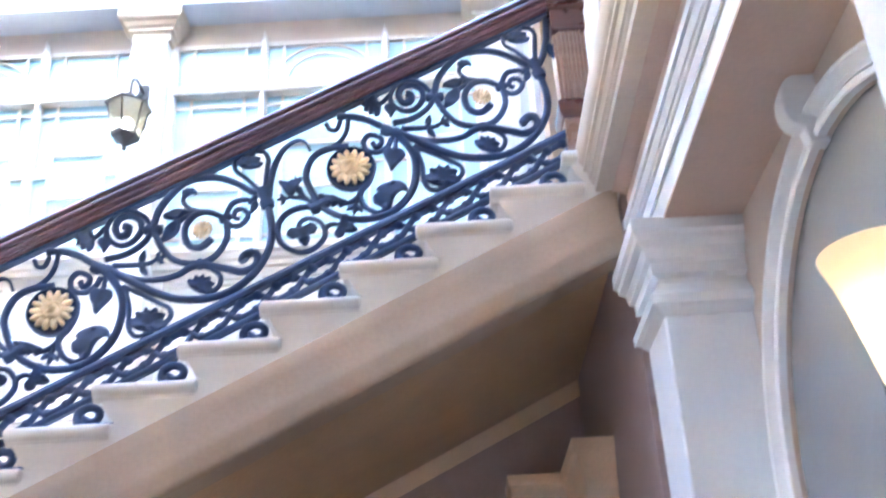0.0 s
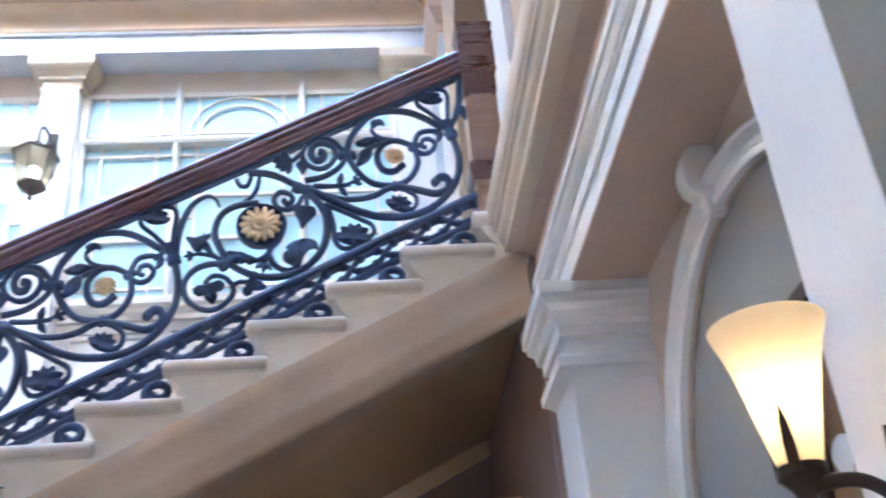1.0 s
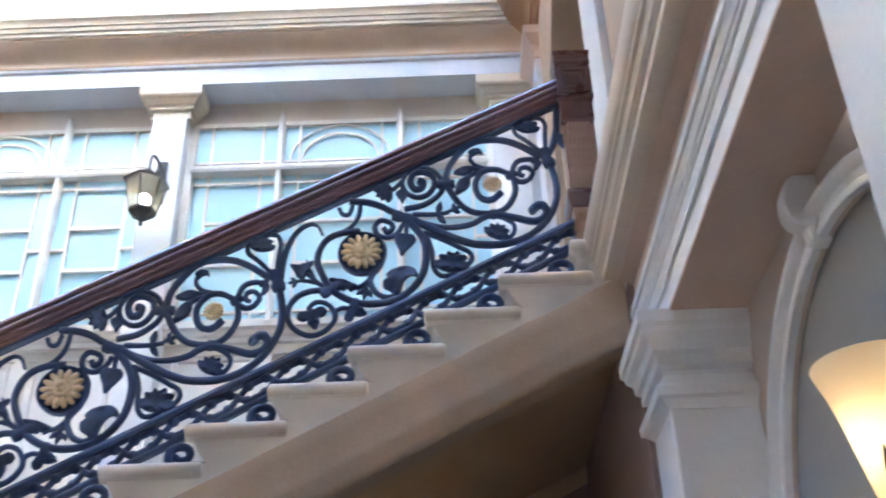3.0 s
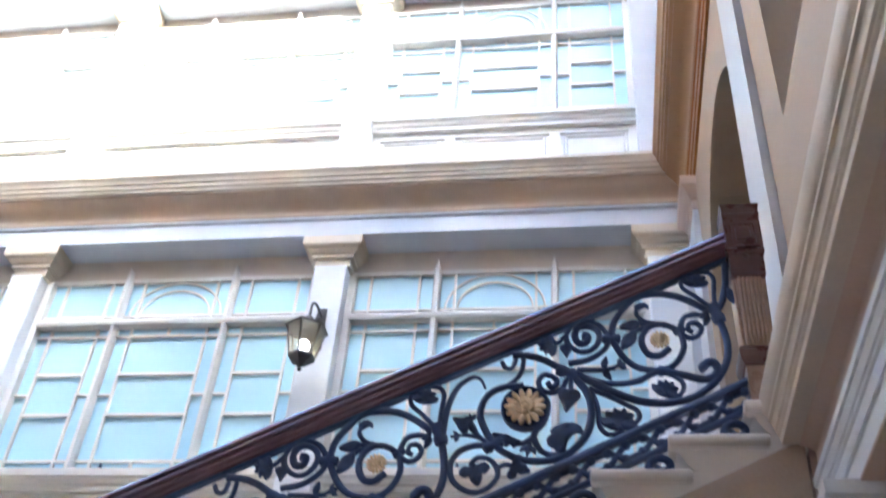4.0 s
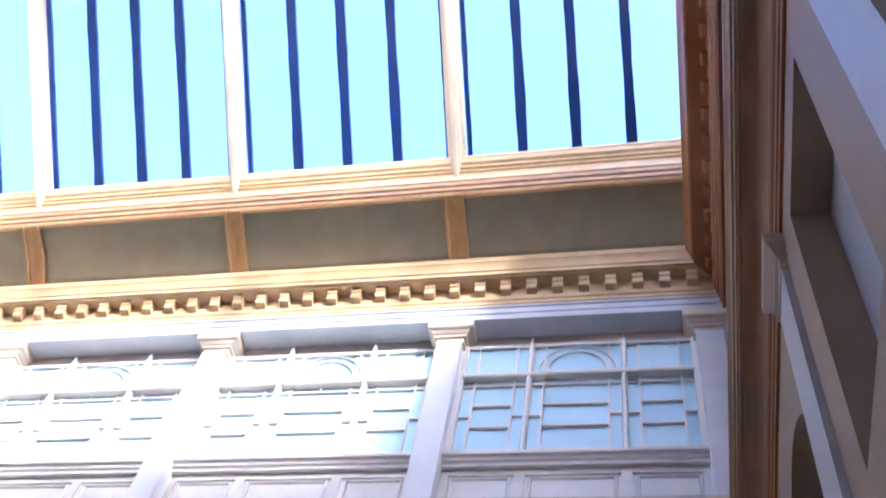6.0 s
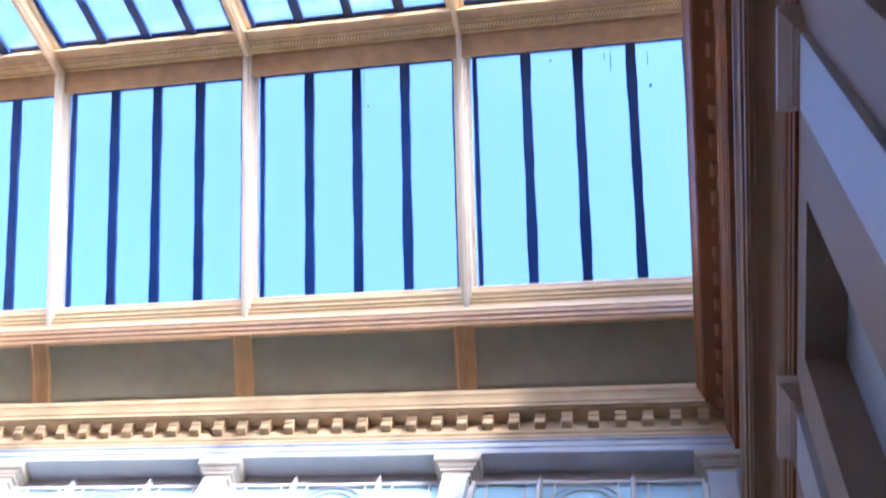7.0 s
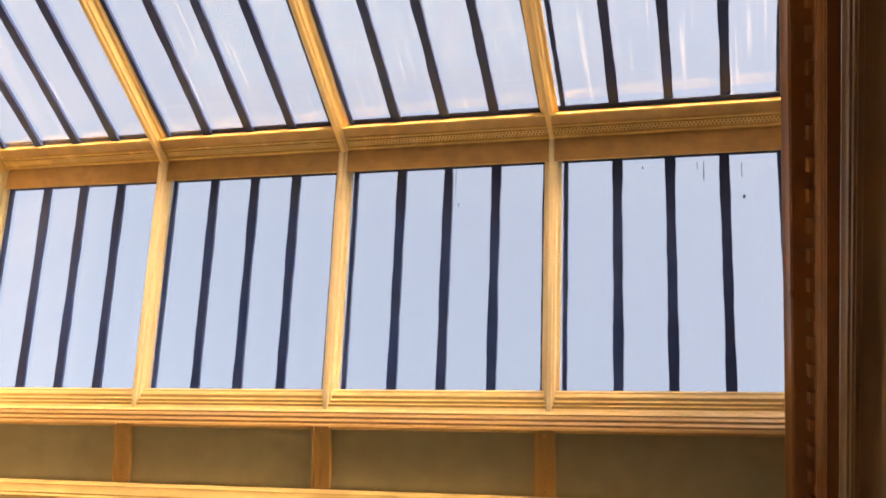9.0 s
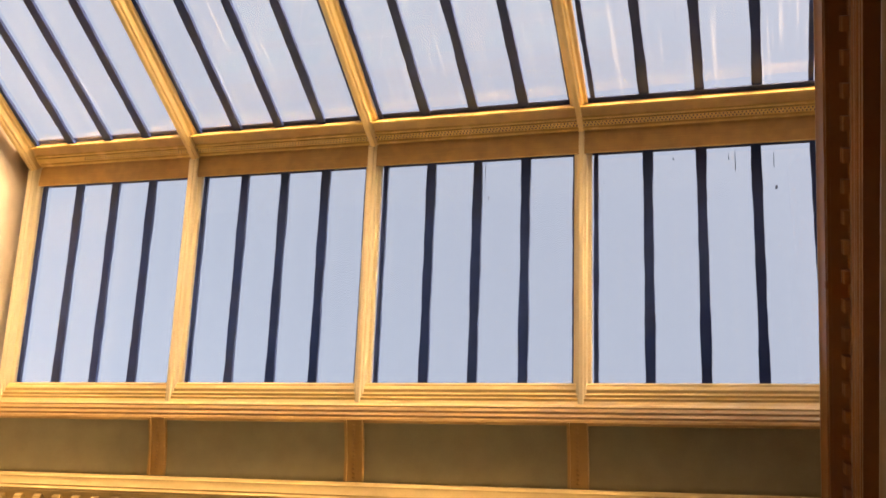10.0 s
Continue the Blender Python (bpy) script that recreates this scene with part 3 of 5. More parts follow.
# drips and specks of tar on the glass
for x, y0, ln, w in ((-2.29, 3.70, 0.03, 0.016), (-1.25, 3.44, 0.035, 0.018), (-0.36, 3.39, 0.28, 0.007), (-0.45, 3.42, 0.10, 0.005), (0.20, 3.87, 0.05, 0.017), (-4.10, 3.82, 0.06, 0.012), (-4.16, 3.33, 0.6, 0.005), (0.18, 3.45, 0.2, 0.005)):
    b = bmesh.new()
    rings = []
    for i in range(7):
        t = i / 6
        d = y0 - RIDGE_Y + ln * t
        h = w * (0.55 + 0.45 * math.sin(2.2 * t + x)) * (0.4 if i in (0, 6) else 1)
        c = x + 0.15 * w * math.sin(5 * t + x)
        rings.append([(c - h, d, -SLOPE * d + 0.337), (c + h, d, -SLOPE * d + 0.337), (c + h, d, -SLOPE * d + 0.342), (c - h, d, -SLOPE * d + 0.342)])
    ring_stack(b, rings)
    part("tar_drip", b, GLAZING, roof)
# gables over the two ends
b = bmesh.new()
gable = [(NEAR_END - 0.2, 13.661), (8.0, 13.661), (8.0, 14.55), (EAVE_Y, EAVE_Z + 0.4), (RIDGE_Y, RIDGE_Z + 0.5), (NEAR_END, RIDGE_Z - 3.25 * NEAR_SLOPE + 0.4), (NEAR_END - 0.2, 15.3)]
prism(b, gable, "x", 1.31, 1.6)
solid("gable_near", b, WALL, "cream plastered gable over the end wall", "wall")
b = bmesh.new()
box(b, XL - 0.12, 1.3, NEAR_END - 0.25, NEAR_END, 13.0, 15.0)
solid("wall_eave", b, CREAM, "cream upstand of the near eave", "wall")

# ---- end wall beside the stair ----
WX = 1.03
AY, AR, ASP = 5.55, 1.12, 6.41
RECS = [(2.36, 3.54), (-0.40, 0.80)]
b = bmesh.new()
arch_wall(b, WX, WX + 0.34, 4.30, 8.02, 3.96, 8.44, AY, AR, ASP, 24)
ys = [YN - 0.2]
for r0, r1 in sorted(RECS):
    box(b, WX, WX + 0.34, ys[-1], r0, 3.96, 8.44)
    box(b, WX, WX + 0.34, r0, r1, 3.96, 5.39)
    box(b, WX, WX + 0.34, r0, r1, 7.87, 8.44)
    ys.append(r1)
box(b, WX, WX + 0.34, ys[-1], 4.30, 3.96, 8.44)
solid("wall_end_near", b, TAN, "tan plastered end wall with arch and recesses", "wall")
b = bmesh.new()
box(b, WX + 0.14, WX + 0.34, YN - 0.2, 8.02, 8.4405, 13.66)
solid("wall_end_upper", b, UPPERWALL, "plain red-brown upper end wall below the cornice", "wall")
for r0, r1 in RECS:
    b = bmesh.new()
    box(b, WX + 0.27, WX + 0.33, r0, r1, 5.39, 7.87)
    solid("recess_back", b, RECESS, "pale blue-grey plaster back of a wall recess", "wall")
b = bmesh.new()
box(b, 3.2, 3.4, YN - 0.2, 8.3, 0, 14.2)
solid("wall_landing", b, WALL, "cream wall of the upper landing", "wall")
b = bmesh.new()
box(b, WX + 0.34, 3.2, YN - 0.2, 8.02, 8.3, 8.44)
solid("ceiling_landing", b, WALL, "cream ceiling of the upper landing", "ceiling")
b = bmesh.new()
box(b, 0.9, 3.2, YN - 0.2, 8.02, 3.80, 3.955)
solid("landing_floor", b, FLOOR, "stone floor of the upper landing", "floor")


def pilaster(yc):
    th = thing("pilaster", "cream painted flat pilaster with moulded cap on the end wall", "pilaster", "pilasters of the end wall", kind="structure", at=(WX, yc, 3.96))
    h = 8.20 - 3.96
    b = bmesh.new()
    box(b, -0.05, 0.0, -0.235, 0.235, 0, h - 0.33)
    part("shaft", b, PIERS, th, "pale grey shaft")
    b = bmesh.new()
    prof = [(0.0, h - 0.345), (0.015, h - 0.335), (0.015, h - 0.31), (0.0, h - 0.30), (0.0, h - 0.235), (0.03, h - 0.22), (0.03, h - 0.19), (0.05, h - 0.165), (0.08, h - 0.12), (0.095, h - 0.10), (0.095, h - 0.004)]
    ring_stack(b, [[(-0.05 - d, -0.235 - d, z), (0.0, -0.235 - d, z), (0.0, 0.235 + d, z), (-0.05 - d, 0.235 + d, z)] for d, z in prof])
    part("cap", b, PINKTAN, th, "buff moulded cap")
    return th


p2 = pilaster(4.20)
for y in (1.50, -1.20, 7.25):
    copy_thing(p2, pose(WX, y, 3.96))
# ---- ground storey of the end wall ----
GXW = 1.20
moulding("beam_architrave", [(0.918, 3.575), (0.918, YN)], [(0.0, 3.18), (0.0, 3.262), (0.006, 3.268), (0.012, 3.264), (0.014, 3.27), (0.014, 3.318), (0.022, 3.322), (0.026, 3.33), (0.022, 3.338), (0.03, 3.342), (0.036, 3.356), (0.04, 3.372), (0.05, 3.376), (0.05, 3.41), (0.0, 3.42), (-0.4, 3.42), (-0.4, 3.18)],
         WHITE, "white painted moulded architrave of the ground storey", "architrave")
moulding("beam_frieze", [(0.918, 3.575), (0.918, YN)], [(0.0, 3.421), (0.02, 3.43), (0.02, 3.53), (0.05, 3.55), (0.08, 3.552), (-0.4, 3.56), (-0.4, 3.421)],
         PINKTAN, "buff painted frieze of the ground storey", "frieze")
moulding("beam_cornice", [(0.918, 3.575), (0.918, YN)], [(0.04, 3.561), (0.145, 3.561), (0.147, 3.592), (0.155, 3.598), (0.158, 3.606), (0.155, 3.614), (0.164, 3.62), (0.168, 3.645), (0.172, 3.656), (0.184, 3.662), (0.186, 3.672), (0.182, 3.682), (0.19, 3.69), (0.20, 3.705), (0.205, 3.78), (0.17, 3.795), (-0.4, 3.80), (-0.4, 3.561)],
         WARMBEIGE, "pale beige moulded cornice at the upper floor level", "cornice")
NY, NR_IN, NSP = 2.264, 0.828, 2.145
b = bmesh.new()
arch_wall(b, GXW, GXW + 0.22, 1.3505, 3.40, 0, 3.4, NY, NR_IN, NSP, 24)
box(b, GXW, GXW + 0.22, 3.40, 8.02, 0, 3.4)
solid("wall_ground", b, WALL, "cream plastered ground storey wall with arched niche", "wall")
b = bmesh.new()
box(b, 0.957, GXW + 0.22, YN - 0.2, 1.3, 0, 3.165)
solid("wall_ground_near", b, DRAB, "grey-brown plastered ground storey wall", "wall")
b = bmesh.new()
box(b, GXW + 0.016, GXW + 0.21, 1.40, 3.10, 0, 2.99)
solid("niche_back", b, GREY, "smooth grey back of the arched niche", "wall")
b = bmesh.new()
box(b, 0.919, 1.30, YN, 3.57, 3.170, 3.1795)
solid("beam_soffit", b, PINKTAN, "buff plastered underside of the beam", "soffit")
# takes the spandrel colour with its painted shade
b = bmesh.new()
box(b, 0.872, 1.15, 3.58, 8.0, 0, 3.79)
solid("wall_under_landing", b, SPANDREL, "plastered wall under the upper landing in shaded lilac-brown", "wall")
# archivolt
arch = thing("archivolt", "white moulded arch surround with keystone", "arch", kind="structure", at=(GXW, NY, NSP))
b = bmesh.new()
prof = [(0.0, 0.0), (0.0, 0.026), (0.006, 0.031), (0.022, 0.033), (0.026, 0.030), (0.028, 0.018), (0.034, 0.016), (0.040, 0.024), (0.046, 0.024), (0.048, 0.016), (0.066, 0.018), (0.078, 0.034), (0.081, 0.050), (0.090, 0.055), (0.099, 0.052), (0.101, 0.0)]
way = [(-1, -NSP, 0)] + [(math.pi - math.pi * i / 28, 0, 1) for i in range(29)] + [(1, -NSP, 0)]
rows = []
for a, dz, on in way:
    row = []
    for w, d in prof:
        r = NR_IN + w * 0.83
        if on:
            row.append(b.verts.new((-d, r * math.cos(a), r * math.sin(a))))
        else:
            row.append(b.verts.new((-d, a * r, dz)))
    rows.append(row)
for r, q in zip(rows, rows[1:]):
    for i in range(len(prof) - 1):
        b.faces.new((r[i], r[i + 1], q[i + 1], q[i]))
part("moulding", b, WHITE, arch, smooth=True)
b = bmesh.new()
rows = []
for z, w, d in ((NR_IN - 0.018, 0.026, 0.030), (NR_IN - 0.014, 0.030, 0.046), (NR_IN + 0.018, 0.031, 0.050), (NR_IN + 0.030, 0.033, 0.052), (NR_IN + 0.036, 0.036, 0.074), (NR_IN + 0.050, 0.040, 0.092),
                (NR_IN + 0.075, 0.044, 0.102), (NR_IN + 0.11, 0.047, 0.104), (NR_IN + 0.15, 0.049, 0.098), (NR_IN + 0.185, 0.049, 0.082), (NR_IN + 0.20, 0.047, 0.060), (NR_IN + 0.205, 0.046, 0.0)):
    rows.append([(-d, 0.055 - w * 0.8, z), (-d - 0.003, 0.055 - w * 0.4, z), (-d - 0.003, 0.055 + w * 0.4, z), (-d, 0.055 + w * 0.8, z), (0.01, 0.055 + w * 0.8, z), (0.01, 0.055 - w * 0.8, z)])
ring_stack(b, rows)
bmesh.ops.bevel(b, geom=b.edges[:], offset=0.003, segments=1, affect="EDGES")
part("keystone", b, WHITE, arch, "white scrolled keystone", smooth=True)


def pier(ya, yb, x, capped=True, paint=WHITE):
    th = thing("pier", "white painted pier with moulded cap carrying the beam", "pilaster", "piers of the ground storey", kind="structure", at=(x, (ya + yb) / 2, 0))
    h = (yb - ya) / 2
    dx = GXW - x - 0.001
    b = bmesh.new()
    box(b, 0, dx, -h, h, 0, 2.83 if capped else 3.176)
    bmesh.ops.bevel(b, geom=b.edges[:], offset=0.006, segments=1, affect="EDGES")
    part("shaft", b, paint, th)
    b = bmesh.new() if capped else None
    prof = [(d * 0.82, 3.176 - (3.176 - z) * 0.8) for d, z in ((0.0, 2.74), (0.03, 2.775), (0.05, 2.785), (0.055, 2.825), (0.03, 2.85), (0.0, 2.90), (0.0, 2.92), (0.03, 2.935), (0.03, 2.985), (0.05, 3.0), (0.06, 3.05), (0.085, 3.075), (0.09, 3.10), (0.105, 3.115), (0.105, 3.176))]
    if capped:
        ring_stack(b, [[(-d, -h - d, z), (dx, -h - d, z), (dx, h + d, z), (-d, h + d, z)] for d, z in prof])
        part("cap", b, paint, th, "white moulded cap")
    b = bmesh.new()
    ring_stack(b, [[(-d, -h - d, z), (dx, -h - d, z), (dx, h + d, z), (-d, h + d, z)] for d, z in ((0.04, 0), (0.04, 0.2), (0.015, 0.24), (0.0, 0.26))])
    part("base", b, paint, th)
    return th


pier(3.19, 3.53, 0.885)
pier(1.165, 1.495, 0.955, False, PIERS)

# ---- the stair ----
YS = 3.57
GX, GZ, N1X, N1Z = 0.3145, 0.156, 0.342, 3.608
SL = GZ / GX
WIDTH = 1.97
stair = thing("stair", "straight flight of pale stone steps rising to the upper landing", "staircase", at=(N1X, YS, N1Z))
b = bmesh.new()
out = [(GX + 0.10, 0.0), (0.016, 0.0), (0.004, -0.004), (-0.004, -0.013), (-0.006, -0.025), (-0.003, -0.038), (0.006, -0.047), (0.02, -0.051), (0.026, -0.056), (0.031, -0.075), (0.043, -0.10), (0.062, -0.13), (0.084, -GZ + 0.002), (0.1, -GZ + 0.002), (0.1, -0.285), (GX + 0.10, -0.285 + GX * SL)]
prism(b, out, "y", 0.012, WIDTH)
# returned nosing along the open end
lip = [(0.02, 0.0012), (-0.002, 0.0), (-0.013, -0.006), (-0.020, -0.016), (-0.021, -0.028), (-0.016, -0.039), (-0.006, -0.047), (0.006, -0.051), (0.012, -0.062), (0.02, -0.07)]
ring_stack(b, [[(x, 0.02 + (y - 0.02) * k, -0.026 + (z + 0.026) * k) for y, z in lip] for x, k in ((-0.009, 0.55), (-0.005, 0.85), (0.004, 1.0), (GX + 0.062, 1.0), (GX + 0.072, 0.9), (GX + 0.078, 0.6))])
STEP = mesh("step", b, STONE, True)
for i in range(-1, 22):
    o = new("step", STEP)
    o.parent = stair
    o.location = (-i * GX, 0, -i * GZ)
b = bmesh.new()
xa, xb = -6.3, 0.86 - N1X


def sz(x, o):
    return 3.288 - N1Z + (x - (0.86 - N1X)) * SL + o


face = [(0.06, 0.004), (0.04, 0.0), (0.026, 0.004), (0.017, 0.014), (0.012, 0.03), (0.008, 0.055), (0.003, 0.08), (0.001, 0.10), (0.003, 0.118), (0.005, 0.16), (0.004, 0.22), (0.0, 0.285), (0.006, 0.298), (0.20, 0.298), (0.20, 0.01)]
ring_stack(b, [[(x, y, sz(x, z)) for y, z in face] for x in (xa, xb)])
part("string", b, STRING, stair, "buff painted raking string", smooth=True)
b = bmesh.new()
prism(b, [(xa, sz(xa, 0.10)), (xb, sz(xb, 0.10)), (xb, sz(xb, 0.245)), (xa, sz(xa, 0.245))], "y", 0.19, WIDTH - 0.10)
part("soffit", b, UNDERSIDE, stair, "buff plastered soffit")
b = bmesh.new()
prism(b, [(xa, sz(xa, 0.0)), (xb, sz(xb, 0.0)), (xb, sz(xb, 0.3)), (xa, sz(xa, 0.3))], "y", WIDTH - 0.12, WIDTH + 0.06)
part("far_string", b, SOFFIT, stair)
# side wall below the far string; its shadow is put into the colour
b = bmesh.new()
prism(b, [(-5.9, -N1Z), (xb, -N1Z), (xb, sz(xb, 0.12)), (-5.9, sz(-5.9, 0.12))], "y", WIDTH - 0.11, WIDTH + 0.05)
part("spandrel_wall", b, SPANDREL, stair, "plastered spandrel wall under the flight in shaded lilac-brown")

impost = thing("impost", "moulded buff impost with a broken front below the flight", "impost", kind="structure", at=(0.636, 5.10, 0))


def impost_block(x0, x1, y0, y1):
    b = bmesh.new()
    box(b, x0, x1, y0, y1, 0, 2.56)
    part("shaft", b, SOFFIT, impost)
    b = bmesh.new()
    ring_stack(b, [[(x0 - d, y0 - d, z), (x1, y0 - d, z), (x1, y1, z), (x0 - d, y1, z)] for d, z in ((0.0, 2.56), (0.008, 2.57), (0.012, 2.60), (0.012, 2.64), (0.026, 2.66), (0.034, 2.70), (0.036, 2.715), (0.05, 2.73), (0.052, 2.785), (0.0, 2.79))])
    part("cap", b, SOFFIT, impost, "buff moulded impost cap", smooth=True)


impost_block(0.09, 0.235, -0.55, 0.33)
impost_block(-0.185, 0.0895, 0.08, 0.33)

# ---- newel ----
newel = thing("newel_post", "carved mahogany newel post with fluted shaft and panelled head", "newel post", at=(0.755, 3.68, 3.76))


def square_stack(bm, rows):
    ring_stack(bm, [[(-r, -r, z), (r, -r, z), (r, r, z), (-r, r, z)] for r, z in rows])


b = bmesh.new()
square_stack(b, [(0.066, 0.0), (0.066, 0.2)])
part("plinth", b, WALNUT, newel, "plain brown plinth block")
b = bmesh.new()
square_stack(b, [(0.067, 0.2), (0.074, 0.205), (0.082, 0.22), (0.088, 0.235), (0.09, 0.27), (0.082, 0.29), (0.066, 0.297), (0.06, 0.30)])
part("plinth_cap", b, NEWEL, newel, "dark moulded plinth cap")
b = bmesh.new()
square_stack(b, [(0.051, 0.30), (0.060, 0.68)])
part("shaft", b, WALNUT, newel)
flute = bmesh.new()
ring_stack(flute, [[(0.0078 * math.cos(a), 0.009 * math.sin(a), z) for a in [math.pi * i / 4 for i in range(8)]] for z in (0.305, 0.31, 0.665, 0.672)])
FL = mesh("flute", flute, WALNUT, True)
for side in range(4):
    for j in range(6):
        o = new("reed", FL)
        o.parent = newel
        o.matrix_local = pose(0, 0, 0, 0, 0, 90 * side) @ pose((j - 2.5) * 0.0178, -0.0555, 0, 0.95)
b = bmesh.new()
square_stack(b, [(0.060, 0.672), (0.070, 0.676), (0.076, 0.682), (0.078, 0.690), (0.076, 0.697), (0.078, 0.702), (0.078, 0.792), (0.081, 0.797), (0.085, 0.805), (0.086, 0.815), (0.086, 0.828), (0.082, 0.834), (0.079, 0.838), (0.079, 1.0), (0.082, 1.004), (0.083, 1.018), (0.086, 1.024), (0.087, 1.04), (0.084, 1.048), (0.085, 1.078), (0.089, 1.084), (0.090, 1.10), (0.08, 1.105)])
bmesh.ops.bevel(b, geom=[e for e in b.edges if abs(e.verts[0].co.z - e.verts[1].co.z) > 0.03], offset=0.004, segments=2, affect="EDGES")
part("head", b, NEWEL, newel)
for side in range(4):
    b = bmesh.new()
    frame_ring(b, -0.078, 0.078, 0.8385, 0.9995, 0.021, -0.006, 0.0)
    o = part("panel_moulding", b, NEWEL, newel)
    o.matrix_local = pose(0, 0, 0, 0, 0, 90 * side) @ pose(0, -0.0792, 0)
    b = bmesh.new()
    ring_stack(b, [[(-w, -d, 0.919 - h), (w, -d, 0.919 - h), (w, -d, 0.919 + h), (-w, -d, 0.919 + h)] for w, h, d in ((0.050, 0.052, 0.0), (0.049, 0.051, 0.003), (0.034, 0.037, 0.004), (0.032, 0.035, 0.009), (0.027, 0.030, 0.010))])
    o = part("raised_panel", b, NEWEL, newel)
    o.matrix_local = pose(0, 0, 0, 0, 0, 90 * side) @ pose(0, -0.0792, 0)
    b = bmesh.new()
    lathe(b, [(0.0, 0.0), (0.013, 0.002), (0.014, 0.006), (0.010, 0.010), (0.005, 0.015), (0.0, 0.017)], 10)
    o = part("boss", b, NEWEL, newel, smooth=True)
    o.matrix_local = pose(0, 0, 0, 0, 0, 90 * side) @ pose(0, -0.0755, 0.783, 90)

# ---- balustrade ----
BY = 3.66
bal = thing("balustrade", "black wrought-iron scrollwork balustrade with gilt rosettes under a mahogany handrail", "balustrade", at=(0, BY, 0))
XE = -6.2


def bar1(x):
    return 3.562 + (x - 0.005) * SL


def rail_top(x):
    return 4.692 + (x - 0.656) * SL


def rake(name, mat, outline, x0, x1, line, label="", smooth=True):
    b = bmesh.new()
    ring_stack(b, [[(x, y, line(x) + z) for y, z in outline] for x in (x0, x1)])
    return part(name, b, mat, bal, label, smooth)


def roll(cy, cz, r, a0, a1, n=9):
    """Points of a rounded moulding about (cy, cz), between two angles in degrees."""
    return [(cy + r * math.cos(radians(a0 + (a1 - a0) * i / n)), cz + r * math.sin(radians(a0 + (a1 - a0) * i / n))) for i in range(n + 1)]


def splay(y, z, h):
    """Points of a flat face that leans back from (y, z) over a height h."""
    return [(y - 0.5 * h * t, z + h * t) for t in (0.06, 0.3, 0.7, 0.94, 1.0)]


rail = [(0.022, -0.120)] + roll(0.028, -0.110, 0.010, -70, 50, 5) + roll(0.036, -0.084, 0.013, -75, 5, 6) + splay(0.049, -0.082, 0.011) + roll(0.045, -0.054, 0.014, -75, 5, 6) + splay(0.059, -0.052, 0.013)
rail += roll(0.044, -0.018, 0.015, -75, 5, 6) + splay(0.059, -0.016, 0.010) + [(0.051, -0.001), (0.045, 0.003), (0.02, 0.005), (0.0, 0.006)]
rake("handrail", MAHOGANY, rail + [(-y, z) for y, z in rail[-2::-1]], XE, 0.695, rail_top, "polished mahogany handrail")
rake("top_bar", IRON, [(-0.017, -0.134), (0.017, -0.134), (0.021, -0.129), (0.021, -0.121), (0.018, -0.1195), (-0.018, -0.1195), (-0.021, -0.121), (-0.021, -0.129)], XE, 0.695, rail_top, smooth=False)
rake("bottom_bar", IRON, [(-0.02, -0.018), (0.02, -0.018), (0.026, 0.0), (0.02, 0.018), (-0.02, 0.018), (-0.026, 0.0)], XE, 0.69, bar1)
rake("lower_bar", IRON, [(-0.014, -0.014), (0.014, -0.014), (0.018, 0.0), (0.014, 0.014), (-0.014, 0.014), (-0.018, 0.0)], XE, 0.69, lambda x: bar1(x) - 0.127, smooth=False)

# guilloche band between the two lower bars: two strands that cross and open into eyes
STEPB = 0.1455
STRANDS = []
for s in (-1, 1):
    STRANDS.append(curve_mesh("band_strand", [[(u * STEPB, 0.004 * s, s * 0.0365 * math.sin(math.pi / 2 * min(1.0, (0.5 - abs(u)) / 0.33)) + u * STEPB * SL, 1.0) for u in [i / 16 - 0.5 for i in range(17)]]], IRON, 0.0142, 2))
knob = bmesh.new()
lathe(knob, [(0.0, -0.022), (0.014, -0.018), (0.023, -0.008), (0.023, 0.008), (0.014, 0.018), (0.0, 0.022)], 9)
KNOB = mesh("knob", knob, IRON, True)
for i in range(int((0.62 - XE) / STEPB)):
    x = 0.6385 - i * STEPB
    for strand in STRANDS:
        o = new("band_strand", strand)
        o.parent = bal
        o.location = (x, 0, bar1(x) - 0.067)
    for dx, dz in ((0.24 * STEPB, 0.033), (0.24 * STEPB, -0.033), (-0.24 * STEPB, 0.033), (-0.24 * STEPB, -0.033)):
        o = new("knob", KNOB)
        o.parent = bal
        o.matrix_local = pose(x - dx, 0, bar1(x - dx) - 0.067 + dz, 90) @ Matrix.Scale(0.95, 4)


def scroll(cx, cz, r0, r1, a0, a1, squash=1.0, w0=1.0, w1=1.0, n=None):
    """Points of a spiral about (cx, cz) from radius r0 at a0 degrees to r1 at a1."""
    n = n or max(8, int(abs(a1 - a0) / 15))
    pts = []
    for i in range(n + 1):
        t = i / n
        a, r = radians(a0 + (a1 - a0) * t), r0 + (r1 - r0) * t
        pts.append((cx + r * math.cos(a), cz + r * squash * math.sin(a), w0 + (w1 - w0) * t))
    return pts


def bend(*ps, n=7, w0=1.0, w1=1.0):
    """A smooth run through a few points."""
    P = [Vector(p) for p in ps]
    P = [P[0] * 2 - P[1]] + P + [P[-1] * 2 - P[-2]]
    out = []
    for i in range(1, len(P) - 2):
        a, b2, c, d = P[i - 1:i + 3]
        for j in range(n):
            t = j / n
            out.append(0.5 * ((2 * b2) + (c - a) * t + (2 * a - 5 * b2 + 4 * c - d) * t * t + (3 * b2 - a - 3 * c + d) * t ** 3))
    out.append(P[-2])
    k = len(out) - 1
    return [(p.x, p.y, w0 + (w1 - w0) * i / k) for i, p in enumerate(out)]


# one repeat of the scrollwork; u runs right and v up from its collar
UX, UZ = 0.1339, 0.1602


